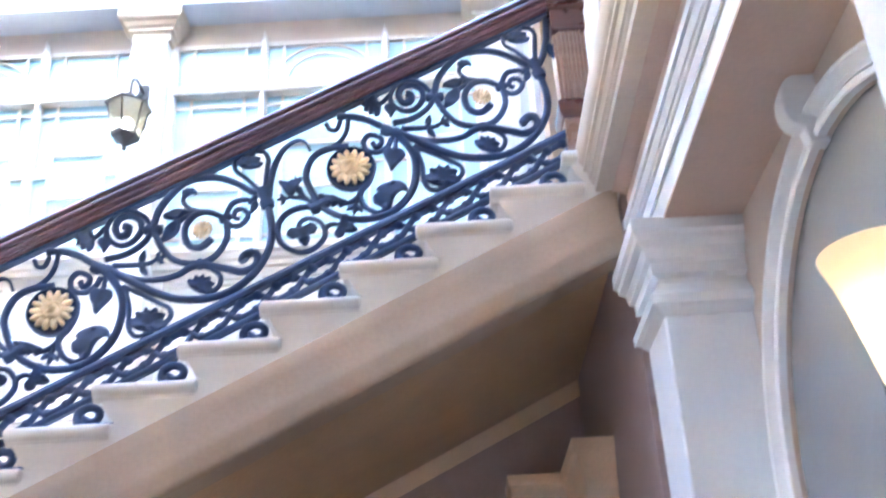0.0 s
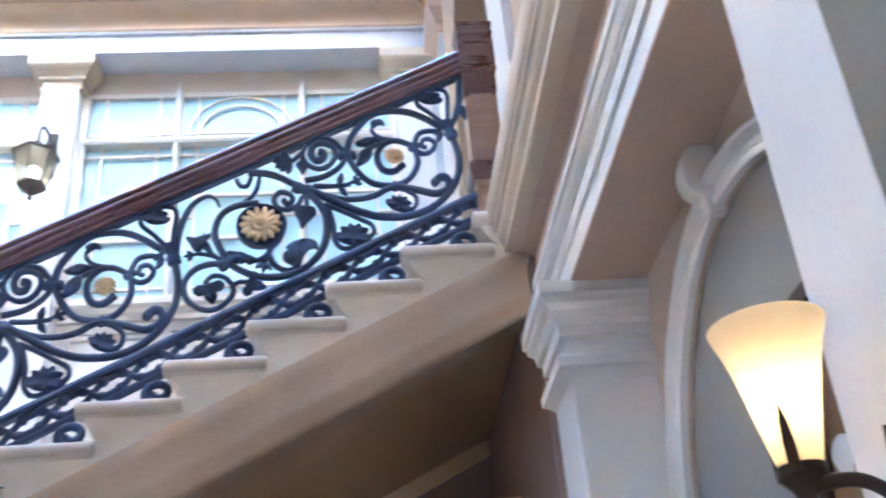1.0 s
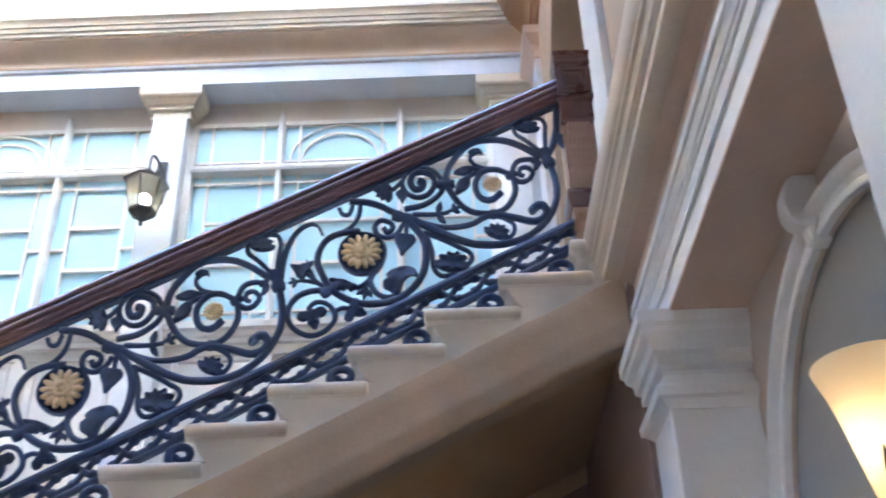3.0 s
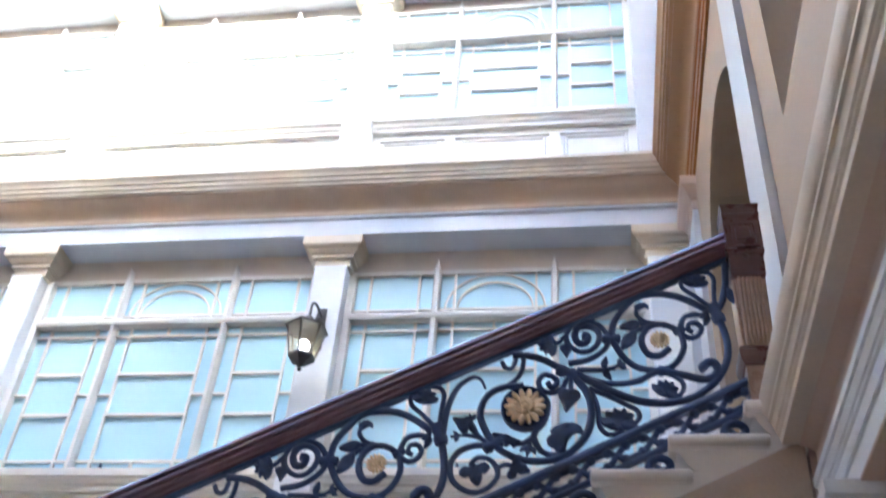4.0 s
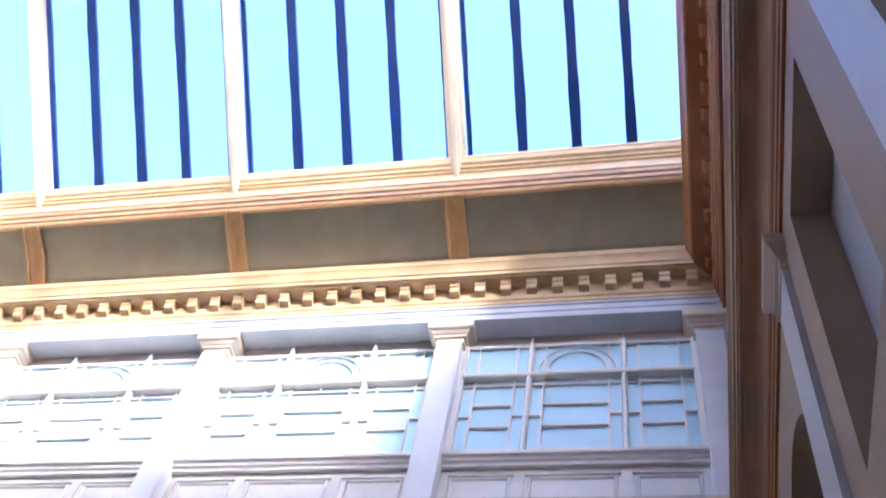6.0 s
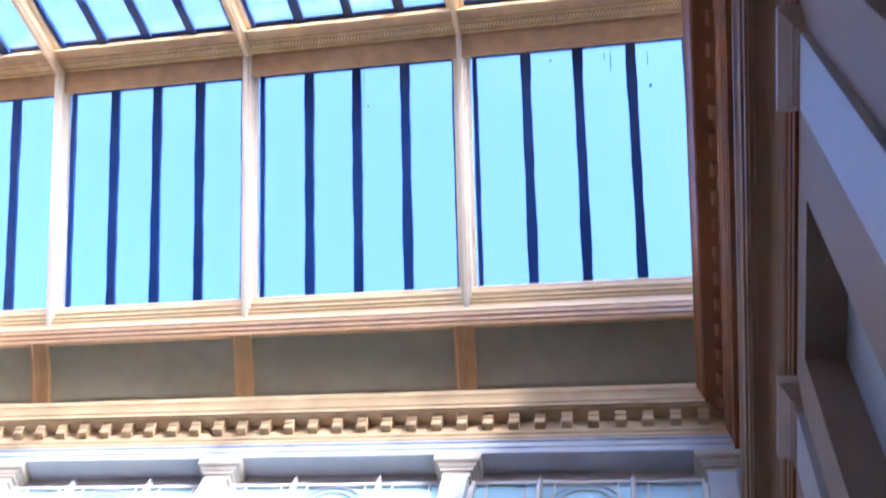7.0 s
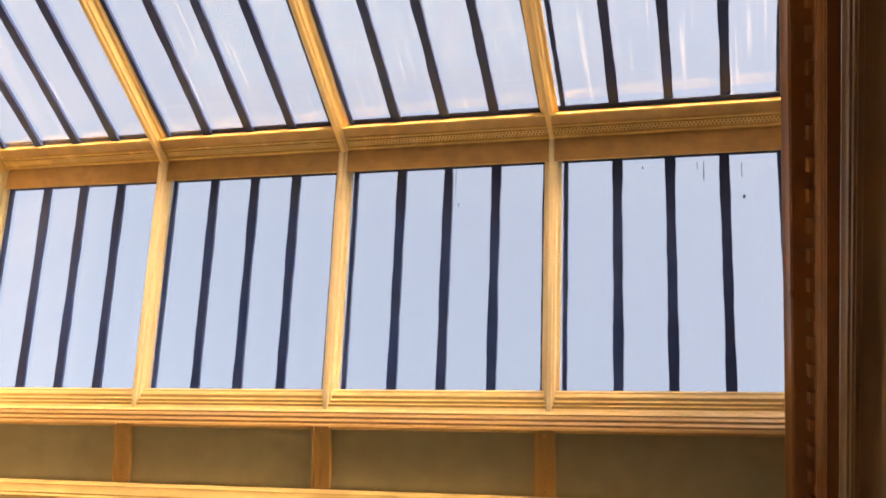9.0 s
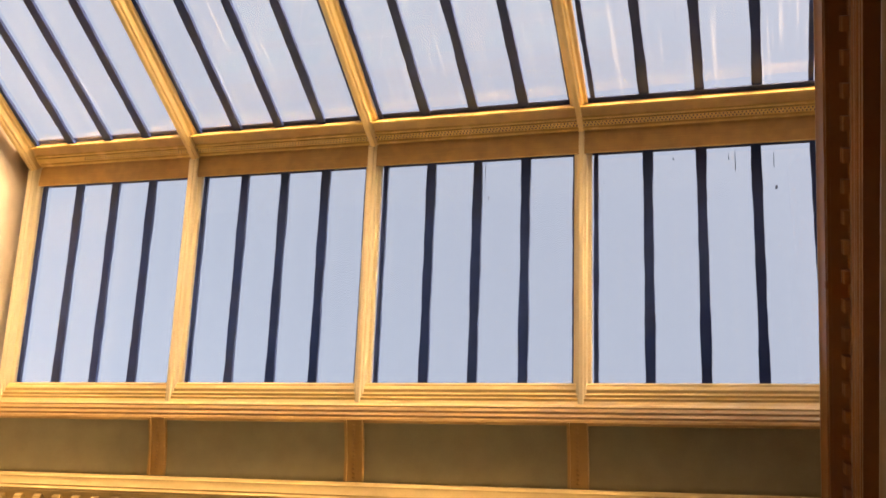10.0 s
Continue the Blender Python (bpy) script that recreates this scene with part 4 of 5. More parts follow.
def iron(strokes, depth, name):
    return curve_mesh(name, [[(u * UX, 0, v * UZ, w) for u, v, w in s] for s in strokes], IRON, depth, 2)


def heavy_strokes():
    s = []
    # from the collar round the large rosette into the ring about it
    s.append(bend((0.2, -0.05), (0.67, -0.61), (0.81, -1.15), (0.69, -1.79), (0.31, -2.28), (-0.28, -2.60), (-1.02, -2.68), (-1.66, -2.55), (-2.25, -2.2), (-2.67, -1.56),
                  (-2.75, -1.15), (-2.54, -0.69), (-2.08, -0.44), (-1.37, -0.37), w0=1.1, w1=0.9))
    # long sweep under the small rosette up to the tall stem
    s.append(bend((0.2, 0.03), (0.74, -0.24), (1.34, -0.53), (1.94, -0.79), (2.55, -0.95), (3.39, -0.96), (4.14, -0.76), (4.78, -0.31), (5.18, 0.29), (5.28, 0.85), (5.2, 1.38), (5.06, 1.85), w0=1.15))
    # arch from the side knot over the small rosette to the stem
    s.append(bend((1.52, 1.12), (1.64, 1.65), (1.98, 2.12), (2.45, 2.52), (3.05, 2.62), (3.61, 2.57), (4.16, 2.36), (4.76, 2.0)))
    # loop under the small rosette, up to its knot
    s.append(bend((1.55, 1.08), (1.87, 0.54), (2.29, 0.17), (2.85, 0.05), (3.32, 0.11), (3.67, 0.37), (3.88, 0.81), (3.80, 1.32), w0=0.95, w1=0.85))
    s.append(bend((-1.75, 0.62), (-1.21, 0.58), (-0.72, 0.44), (-0.29, 0.22), (0.13, 0.05)))
    # tall stem that ends in a hook under the rail
    s.append(bend((-3.97, -1.97), (-3.9, -1.35), (-3.76, -0.83), (-3.5, -0.37), (-3.1, -0.11), (-2.80, -0.17), (-2.62, -0.47), w0=1.15, w1=0.35))
    return s


def light_strokes():
    s = []
    # spiral about the small rosette, its branch and its curl
    s.append(bend((3.78, 1.34), (3.27, 1.55), (2.85, 1.50), (2.56, 1.19), (2.55, 0.84), (2.74, 0.56), (3.08, 0.52), (3.40, 0.75), w0=1.25, w1=1.5))
    s.append(bend((3.78, 1.37), (3.98, 1.77), (4.34, 1.87), (4.72, 1.82), w0=1.2, w1=1.1))
    s.append(bend((3.80, 1.25), (4.07, 1.09), (4.35, 1.15), (4.51, 1.39), (4.35, 1.58), (4.11, 1.55), (4.08, 1.35), (4.23, 1.29), w0=1.2))
    s.append(bend((3.15, 1.56), (2.67, 1.67), (2.41, 1.92), (2.48, 2.19), (2.66, 2.28), w0=1.1, w1=0.8))
    s.append(bend((3.0, 1.56), (2.79, 1.58), (2.5, 1.6)))
    s.append(bend((2.8, 1.52), (2.5, 1.42), (2.3, 1.28)))
    # scroll between the collar and the side knot
    s.append(bend((0.1, 0.3), (0.75, 0.42), (1.25, 0.72), (1.49, 1.05), w0=1.3, w1=1.2))
    s.append(bend((1.45, 1.2), (1.17, 1.55), (0.83, 1.70), (0.45, 1.66), w0=1.2))
    s.append(bend((0.2, 1.56), (0.04, 1.22), (0.16, 0.89), (0.51, 0.69), (0.87, 0.75), (1.13, 1.06), (1.08, 1.39), (0.76, 1.55), (0.45, 1.5), (0.32, 1.24), (0.45, 0.98), (0.69, 1.0), (0.74, 1.2), (0.58, 1.25), w0=1.0, w1=1.7))
    s.append(bend((0.01, 1.25), (-0.25, 1.0), (-0.55, 0.9)))
    s.append(bend((0.04, 1.1), (0.04, 0.85)))
    # curl beside the large rosette
    s.append(bend((0.04, -0.2), (-0.11, -0.46), (-0.41, -0.62), (-0.77, -0.53), (-0.88, -0.26), (-0.69, -0.05), (-0.35, -0.15), (-0.30, -0.34), (-0.47, -0.45), (-0.58, -0.30), w0=1.1, w1=1.2))
    # down the far side of the large rosette
    s.append(bend((-0.89, -0.53), (-0.60, -0.99), (-0.72, -1.51), (-0.96, -1.79), (-1.01, -2.02), (-0.80, -2.36), (-0.45, -2.50), (-0.16, -2.41), w0=1.5, w1=1.1))
    s.append(bend((-0.98, -1.85), (-1.15, -2.03), (-1.38, -2.15), (-1.67, -2.17), (-1.9, -2.05)))
    s.append(bend((-1.0, -1.85), (-1.08, -2.0), (-1.12, -2.15)))
    # low run with its curl
    s.append(bend((0.5, -0.1), (1.22, -0.32), (1.84, -0.36), (2.40, -0.26), (2.75, -0.08), (3.08, 0.01), (3.45, -0.04), (3.91, -0.15), (4.38, -0.26), (4.73, -0.17), (4.88, 0.03), (4.79, 0.24), (4.59, 0.26), (4.42, 0.13), (4.46, 0.05), w0=1.1, w1=2.0))
    s.append(bend((3.08, -0.02), (3.44, -0.13), (3.73, -0.34), (3.72, -0.61), (3.47, -0.79), (3.14, -0.74)))
    # tear below the collar
    s.append(bend((0.75, -0.5), (1.34, -0.74), (1.87, -1.0), (2.23, -1.19), (2.29, -1.43), (2.05, -1.66), w0=1.1))
    s.append(bend((0.8, -0.5), (1.0, -1.09), (1.05, -1.62), (1.25, -1.88), (1.55, -1.88), (1.85, -1.72), w0=1.1))
    s.append(bend((0.19, -0.1), (0.16, -0.55)))
    s.append(bend((0.38, 0.11), (1.11, 0.09), (1.61, 0.14), w0=1.2, w1=0.9))
    # heart on top of the stem
    s.append(bend((4.95, 2.05), (4.43, 2.50), (4.06, 2.78), (3.99, 3.03), (4.10, 3.18)))
    s.append(bend((5.02, 2.0), (5.04, 2.5), (5.07, 2.83), (5.09, 3.12), (4.95, 3.33), (4.68, 3.38)))
    # from the rail to the ring, and a curl under the rail
    s.append(bend((-1.38, 0.55), (-1.44, 0.12), (-1.67, -0.22), (-2.08, -0.46)))
    s.append(bend((-2.11, 0.40), (-1.98, 0.20), (-1.76, 0.20), (-1.64, 0.48)))
    # low loop beside the stem with its inner curl
    s.append(bend((-2.45, -2.22), (-2.93, -2.23), (-3.37, -2.40), (-3.62, -2.76), (-3.54, -3.19), (-3.19, -3.47), (-2.80, -3.56), (-2.41, -3.43), (-2.14, -3.14), (-2.16, -2.87), (-2.39, -2.63), (-2.73, -2.57), (-2.95, -2.73), (-2.9, -2.9), w0=1.3))
    s.append(bend((-2.15, -3.0), (-2.07, -2.84), (-1.87, -2.77), (-1.65, -2.82)))
    # three short leaf stems at the knot
    s.append(bend((-2.4, -2.15), (-2.82, -1.96), (-3.25, -1.89), w0=1.1, w1=0.8))
    s.append(bend((-2.5, -2.1), (-2.75, -1.95), (-3.10, -1.64)))
    s.append(bend((-2.83, -1.88), (-2.98, -1.6)))
    return s


HEAVY = iron(heavy_strokes(), 0.0165, "scroll_panel")
LIGHT = iron(light_strokes(), 0.0112, "fine_scroll")


def leaf_mesh(name, outline, ribs=3):
    """A cast leaf of unit length from its foot at the origin: a lobed outline with a swollen face and raised ribs."""
    b = bmesh.new()
    P = [Vector(p) for p in outline]
    fine = []
    for i, p in enumerate(P):
        q, o, r = P[(i + 1) % len(P)], P[i - 1], P[(i + 2) % len(P)]
        for t in (0.0, 0.25, 0.5, 0.75):
            fine.append(0.5 * ((2 * p) + (q - o) * t + (2 * o - 5 * p + 4 * q - r) * t * t + (3 * p - o - 3 * q + r) * t ** 3))
    mid = Vector((0, 0.5))
    rows = []
    for k, y in ((0.94, 0.10), (1.0, 0.05), (1.0, -0.04), (0.9, -0.12), (0.62, -0.17), (0.3, -0.15)):
        row = []
        for p in fine:
            c = Vector((mid.x * 0.3, 0.25 + 0.5 * min(max(p.y, 0), 1)))
            d = p - c
            ridge = 0.05 * math.cos(ribs * 2 * math.atan2(d.x, d.y)) if y < -0.1 else 0
            q = c + d * k
            row.append((q.x, y - ridge, q.y))
        rows.append(row)
    ring_stack(b, rows)
    return mesh(name, b, IRON, True)


OVAL = leaf_mesh("leaf", [(-0.03, 0), (-0.2, 0.2), (-0.27, 0.45), (-0.2, 0.75), (0, 1.05), (0.2, 0.75), (0.27, 0.45), (0.2, 0.2), (0.03, 0)], 1)
HEART = leaf_mesh("bud", [(-0.05, 0.02), (-0.3, -0.02), (-0.46, 0.18), (-0.40, 0.42), (-0.2, 0.72), (0, 1.05), (0.2, 0.72), (0.40, 0.42), (0.46, 0.18), (0.3, -0.02), (0.05, 0.02)], 1)
TULIP = leaf_mesh("leaf", [(-0.08, 0), (-0.22, 0.1), (-0.42, 0.2), (-0.48, 0.42), (-0.36, 0.55), (-0.42, 0.68), (-0.25, 0.88), (0.0, 0.98), (0.22, 1.03), (0.46, 0.93), (0.56, 0.70), (0.40, 0.74), (0.24, 0.62), (0.14, 0.38), (0.1, 0)], 2)
FAN = leaf_mesh("leaf", [(-0.1, 0), (-0.4, 0.05), (-0.76, 0.25), (-0.84, 0.52), (-0.58, 0.62), (-0.62, 0.85), (-0.34, 0.88), (-0.2, 1.1), (0.02, 0.98), (0.25, 1.12), (0.4, 0.9), (0.68, 0.85), (0.62, 0.6), (0.88, 0.5), (0.75, 0.2), (0.4, 0.05), (0.1, 0)], 5)
IVY = leaf_mesh("leaf", [(0, 0), (-0.25, 0.08), (-0.55, 0.05), (-0.68, 0.3), (-0.5, 0.5), (-0.3, 0.5), (-0.25, 0.75), (0, 1.05), (0.25, 0.75), (0.3, 0.5), (0.5, 0.5), (0.68, 0.3), (0.55, 0.05), (0.25, 0.08)], 3)
TRIDENT = leaf_mesh("leaf", [(-0.08, 0), (-0.1, 0.42), (-0.36, 0.58), (-0.42, 0.86), (-0.16, 0.78), (0, 1.1), (0.16, 0.78), (0.42, 0.86), (0.36, 0.58), (0.1, 0.42), (0.08, 0)], 3)
WAVY = leaf_mesh("leaf", [(-0.05, 0), (-0.24, 0.14), (-0.17, 0.3), (-0.31, 0.42), (-0.2, 0.58), (-0.29, 0.72), (-0.14, 0.86), (0, 1.05), (0.11, 0.8), (0.13, 0.4), (0.08, 0)], 2)
# kind, foot and tip of each leaf of one repeat
LEAVES = ((HEART, (0.15, -0.55), (0.0, -1.22)), (TULIP, (-0.16, -2.45), (0.0, -1.55)), (FAN, (1.60, -1.80), (1.68, -1.2)), (TRIDENT, (-1.09, -2.0), (-1.22, -2.52)),
          (WAVY, (-1.45, -2.16), (-2.32, -1.9)), (TRIDENT, (-3.2, -1.9), (-3.64, -1.97)), (HEART, (-3.06, -1.68), (-3.62, -1.42)), (TRIDENT, (-2.96, -1.66), (-3.1, -1.28)),
          (IVY, (-2.90, -2.78), (-2.72, -3.38)), (IVY, (-1.75, -2.80), (-1.12, -2.98)), (TRIDENT, (1.5, 0.12), (1.98, 0.30)), (OVAL, (1.22, 0.12), (1.34, 0.48)), (OVAL, (1.22, 0.06), (1.48, -0.24)),
          (OVAL, (2.53, 1.60), (1.83, 1.46)), (OVAL, (2.34, 1.33), (1.86, 0.74)), (TULIP, (2.42, 2.02), (2.72, 2.30)), (FAN, (3.06, -0.78), (3.30, -0.36)), (FAN, (4.44, 2.82), (4.50, 3.26)),
          (OVAL, (4.78, 1.82), (4.60, 1.46)), (OVAL, (4.8, 1.95), (4.5, 1.72)), (FAN, (-0.3, 0.98), (-0.85, 0.86)), (HEART, (0.04, 0.92), (0.04, 0.50)))
rosm = bmesh.new()
PETALS = 14
NA = PETALS * 8
rows = []
for t, base in ((0.03, 0.020), (0.08, 0.019), (0.10, 0.014), (0.12, 0.014), (0.14, 0.020), (0.175, 0.021), (0.20, 0.016), (0.22, 0.012), (0.28, 0.015), (0.36, 0.016), (0.42, 0.014), (0.44, 0.012), (0.445, 0.007), (0.55, 0.010), (0.70, 0.012), (0.82, 0.012), (0.92, 0.010), (0.98, 0.008), (1.0, 0.005)):
    row = []
    for i in range(NA):
        a = 2 * math.pi * i / NA
        outer = abs(math.cos(PETALS / 2 * a))
        inner = abs(math.sin(PETALS / 2 * a))
        if t < 0.22:
            r, h = t, base
        elif t <= 0.44:
            q = (t - 0.22) / 0.22
            r = t - 0.08 * q ** 2 * (1 - inner ** 0.6)
            h = base - 0.005 * (1 - inner) * q
        else:
            q = (t - 0.44) / 0.56
            r = t - 0.36 * q ** 1.4 * (1 - outer ** 0.65)
            h = base - 0.0085 * (1 - outer ** 0.6)
        row.append(rosm.verts.new((r * math.cos(a), -h, r * math.sin(a))))
    rows.append(row)
rows.append([rosm.verts.new((v.co.x * 0.97, 0.004, v.co.z * 0.97)) for v in rows[-1]])
for r, q in zip(rows, rows[1:]):
    for i in range(NA):
        rosm.faces.new((r[i], r[(i + 1) % NA], q[(i + 1) % NA], q[i]))
rosm.faces.new(rows[0])
rosm.faces.new(rows[-1])
ROS = mesh("rosette", rosm, GOLD, True)
discm = bmesh.new()
ring_stack(discm, [[(r * math.cos(2 * math.pi * i / 28), -y, r * math.sin(2 * math.pi * i / 28)) for i in range(28)] for r, y in ((0.6, -0.01), (0.98, -0.012), (1.0, 0.0), (0.99, 0.012), (0.87, 0.016), (0.84, 0.004), (0.5, 0.0))])
DISC = mesh("rosette_ring", discm, IRON, True)
collm = bmesh.new()
ring_stack(collm, [[(r * math.cos(2 * math.pi * i / 10), r * 0.8 * math.sin(2 * math.pi * i / 10), z) for i in range(10)] for r, z in ((0.012, -0.05), (0.026, -0.045), (0.03, -0.02), (0.022, 0.0), (0.03, 0.02), (0.026, 0.045), (0.012, 0.05))])
COLLAR = mesh("collar", collm, IRON, True)
PX, PZ = 1.216, 1.216 * SL
for k in range(0, 5):
    ox, oz = -0.078 - k * PX, 3.964 - k * PZ
    h = new("scroll_panel", HEAVY)
    h.parent = bal
    h.location = (ox, 0, oz)
    o = new("fine_scroll", LIGHT)
    o.parent = h
    for kind, (u, v), (u1, v1) in LEAVES:
        o = new(kind.name.split(".")[0], kind)
        o.parent = h
        dx, dz = (u1 - u) * UX, (v1 - v) * UZ
        s = math.hypot(dx, dz) / 1.02
        o.matrix_local = pose(u * UX, -0.004, v * UZ, 0, math.degrees(math.atan2(dx, dz)), 0) @ Matrix.Diagonal((s, min(s, 0.09), s, 1))
    for u, v, r, ru in ((-1.36, -1.12, 0.66, 0.70), (3.11, 0.97, 0.315, 0)):
        if ru:
            o = new("rosette_ring", DISC)
            o.parent = h
            o.matrix_local = pose(u * UX + 0.008, 0, v * UZ) @ Matrix.Diagonal((0.106, 1.4, 0.108, 1))
        o = new("rosette", ROS)
        o.parent = h
        o["label"] = "pale gilt many-petalled rosette"
        o.matrix_local = pose(u * UX + (0.008 if ru else 0), -0.012, v * UZ + 0.003) @ Matrix.Diagonal(((0.091, 1.5, 0.088, 1) if ru else (r * UX * 1.08, 1.1, r * UX * 1.08, 1)))
    for u, v, ang, k in ((0.05, 0.02, -70, 1.0), (1.53, 1.1, 90, 0.85), (-2.30, -2.2, 60, 0.95), (5.04, 1.9, -15, 1.1), (3.79, 1.33, 60, 0.6), (-2.06, -0.45, 70, 0.5), (3.08, 0.02, 0, 0.5)):
        o = new("collar", COLLAR)
        o.parent = h
        o.matrix_local = pose(u * UX, 0, v * UZ, 0, ang, 0) @ Matrix.Scale(k, 4)
# end stem at the newel and the small scrolls that stand on the steps
o = new("end_stem", curve_mesh("end_stem", [[(0.600, 0, 4.27), (0.632, 0, 4.34), (0.655, 0, 4.43), (0.664, 0, 4.55)]], IRON, 0.016, 2))
o.parent = bal
o = new("leaf", OVAL)
o.parent = bal
o.matrix_local = pose(0.655, -0.004, 4.40, 0, 150) @ Matrix.Diagonal((0.10, 0.08, 0.11, 1))
foot = [[(0.105, -0.046, 0.9), (0.07, -0.042, 1.0), (0.03, -0.043, 1.1)] + [(u * 1.35, v * 1.12, w) for u, v, w in scroll(0.0, 0.0, 0.043, 0.013, 270, -190, 1.0, 1.25, 0.9)]]
FOOT = curve_mesh("step_scroll", [[(u, 0, v, w) for u, v, w in s] for s in foot], IRON, 0.0165, 2)
for i in range(-1, 20):
    x, z = N1X - i * GX, N1Z - i * GZ
    o = new("step_scroll", FOOT)
    o.parent = bal
    o.location = (x + GX - 0.035, 0, z + 0.060)
# ---- lamps and small things ----


def glow(name, colour, strength):
    m = bpy.data.materials.new(name)
    m.use_nodes = True
    bs = m.node_tree.nodes["Principled BSDF"]
    bs.inputs["Base Color"].default_value = (*colour, 1)
    bs.inputs["Emission Color"].default_value = (*colour, 1)
    bs.inputs["Emission Strength"].default_value = strength
    return m


def opal_glass():
    m = bpy.data.materials.new("opal_glass")
    m.use_nodes = True
    n, ln = m.node_tree.nodes, m.node_tree.links
    bs = n["Principled BSDF"]
    tc = n.new("ShaderNodeTexCoord")
    a = n.new("ShaderNodeTexNoise")
    a.inputs["Scale"].default_value, a.inputs["Detail"].default_value = 9, 5
    r = n.new("ShaderNodeValToRGB")
    r.color_ramp.elements[0].color, r.color_ramp.elements[1].color = (0.88, 0.745, 0.53, 1), (0.94, 0.83, 0.64, 1)
    ln.new(tc.outputs["Object"], a.inputs["Vector"])
    ln.new(a.outputs["Fac"], r.inputs["Fac"])
    tr = n.new("ShaderNodeBsdfTranslucent")
    ln.new(r.outputs["Color"], tr.inputs["Color"])
    ln.new(r.outputs["Color"], bs.inputs["Base Color"])
    bs.inputs["Roughness"].default_value = 0.3
    mx = n.new("ShaderNodeMixShader")
    mx.inputs["Fac"].default_value = 0.62
    ln.new(bs.outputs["BSDF"], mx.inputs[1])
    ln.new(tr.outputs["BSDF"], mx.inputs[2])
    ln.new(mx.outputs["Shader"], n["Material Output"].inputs["Surface"])
    return m


OPAL = opal_glass()
BULB = glow("lit_bulb", (1.0, 0.86, 0.62), 0.6)
BRONZE = material("bronze", (0.055, 0.036, 0.028), 0.4, metal=0.6, vary=0.25, fine=120)
CLEAR = bpy.data.materials.new("lantern_glass")
CLEAR.use_nodes = True
_n, _l = CLEAR.node_tree.nodes, CLEAR.node_tree.links
_t = _n.new("ShaderNodeBsdfTransparent")
_m = _n.new("ShaderNodeMixShader")
_m.inputs["Fac"].default_value = 0.22
_n["Principled BSDF"].inputs["Roughness"].default_value = 0.15
_n["Principled BSDF"].inputs["Base Color"].default_value = (0.55, 0.48, 0.30, 1)
_l.new(_t.outputs["BSDF"], _m.inputs[1])
_l.new(_n["Principled BSDF"].outputs["BSDF"], _m.inputs[2])
_l.new(_m.outputs["Shader"], _n["Material Output"].inputs["Surface"])


def point_lamp(name, at, power, colour, radius):
    d = bpy.data.lights.new(name, "POINT")
    d.energy, d.color, d.shadow_soft_size = power, colour, radius
    o = new(name, d)
    o.location = at
    return o


# wall light on the near pier
SC = Vector((0.787, 1.318, 1.916))
sconce = thing("wall_light", "bronze wall light with a lit amber glass shade", "wall light", at=SC)


def shade(parent, at, lit):
    b = bmesh.new()
    prof = [(0.033, 0.0), (0.040, 0.03), (0.048, 0.07), (0.058, 0.115), (0.069, 0.16), (0.081, 0.20), (0.090, 0.222), (0.095, 0.236), (0.096, 0.241)]
    inner = [(r - 0.004, z) for r, z in prof[::-1]]
    n = 32
    vs = [[b.verts.new((r * 0.95 * math.cos(2 * math.pi * i / n), r * 0.95 * math.sin(2 * math.pi * i / n), z * 0.95)) for i in range(n)] for r, z in prof + inner]
    for r, q in zip(vs, vs[1:]):
        for i in range(n):
            b.faces.new((r[i], r[(i + 1) % n], q[(i + 1) % n], q[i]))
    o = part("shade", b, OPAL, parent, "amber opal glass tulip shade", smooth=True)
    o.location = at
    b = bmesh.new()
    lathe(b, [(0.0, -0.05), (0.014, -0.045), (0.02, -0.03), (0.03, -0.02), (0.036, -0.012), (0.036, 0.004), (0.03, 0.006), (0.0, 0.006)], 20)
    o = part("shade_holder", b, BRONZE, parent, smooth=True)
    o.location = at
    for i in range(3):
        b = bmesh.new()
        a = math.radians(235 + 120 * i)
        ca, sa = math.cos(a), math.sin(a)
        rows = []
        for r, z, w in ((0.036, -0.01, 0.009), (0.039, 0.03, 0.0085), (0.044, 0.06, 0.006), (0.049, 0.085, 0.001)):
            rows.append([(r * ca - s * w * sa, r * sa + s * w * ca, z) for s in (-1, 1)] + [((r + 0.006) * ca + s * w * sa, (r + 0.006) * sa - s * w * ca, z) for s in (-1, 1)])
        ring_stack(b, rows)
        o = part("leaf_claw", b, BRONZE, parent)
        o.location = at
    b = bmesh.new()
    lathe(b, [(0.0, 0.055), (0.012, 0.06), (0.022, 0.09), (0.027, 0.12), (0.02, 0.145), (0.0, 0.155)], 16)
    o = part("bulb", b, BULB if lit else OPAL, parent, smooth=True)
    o.location = at


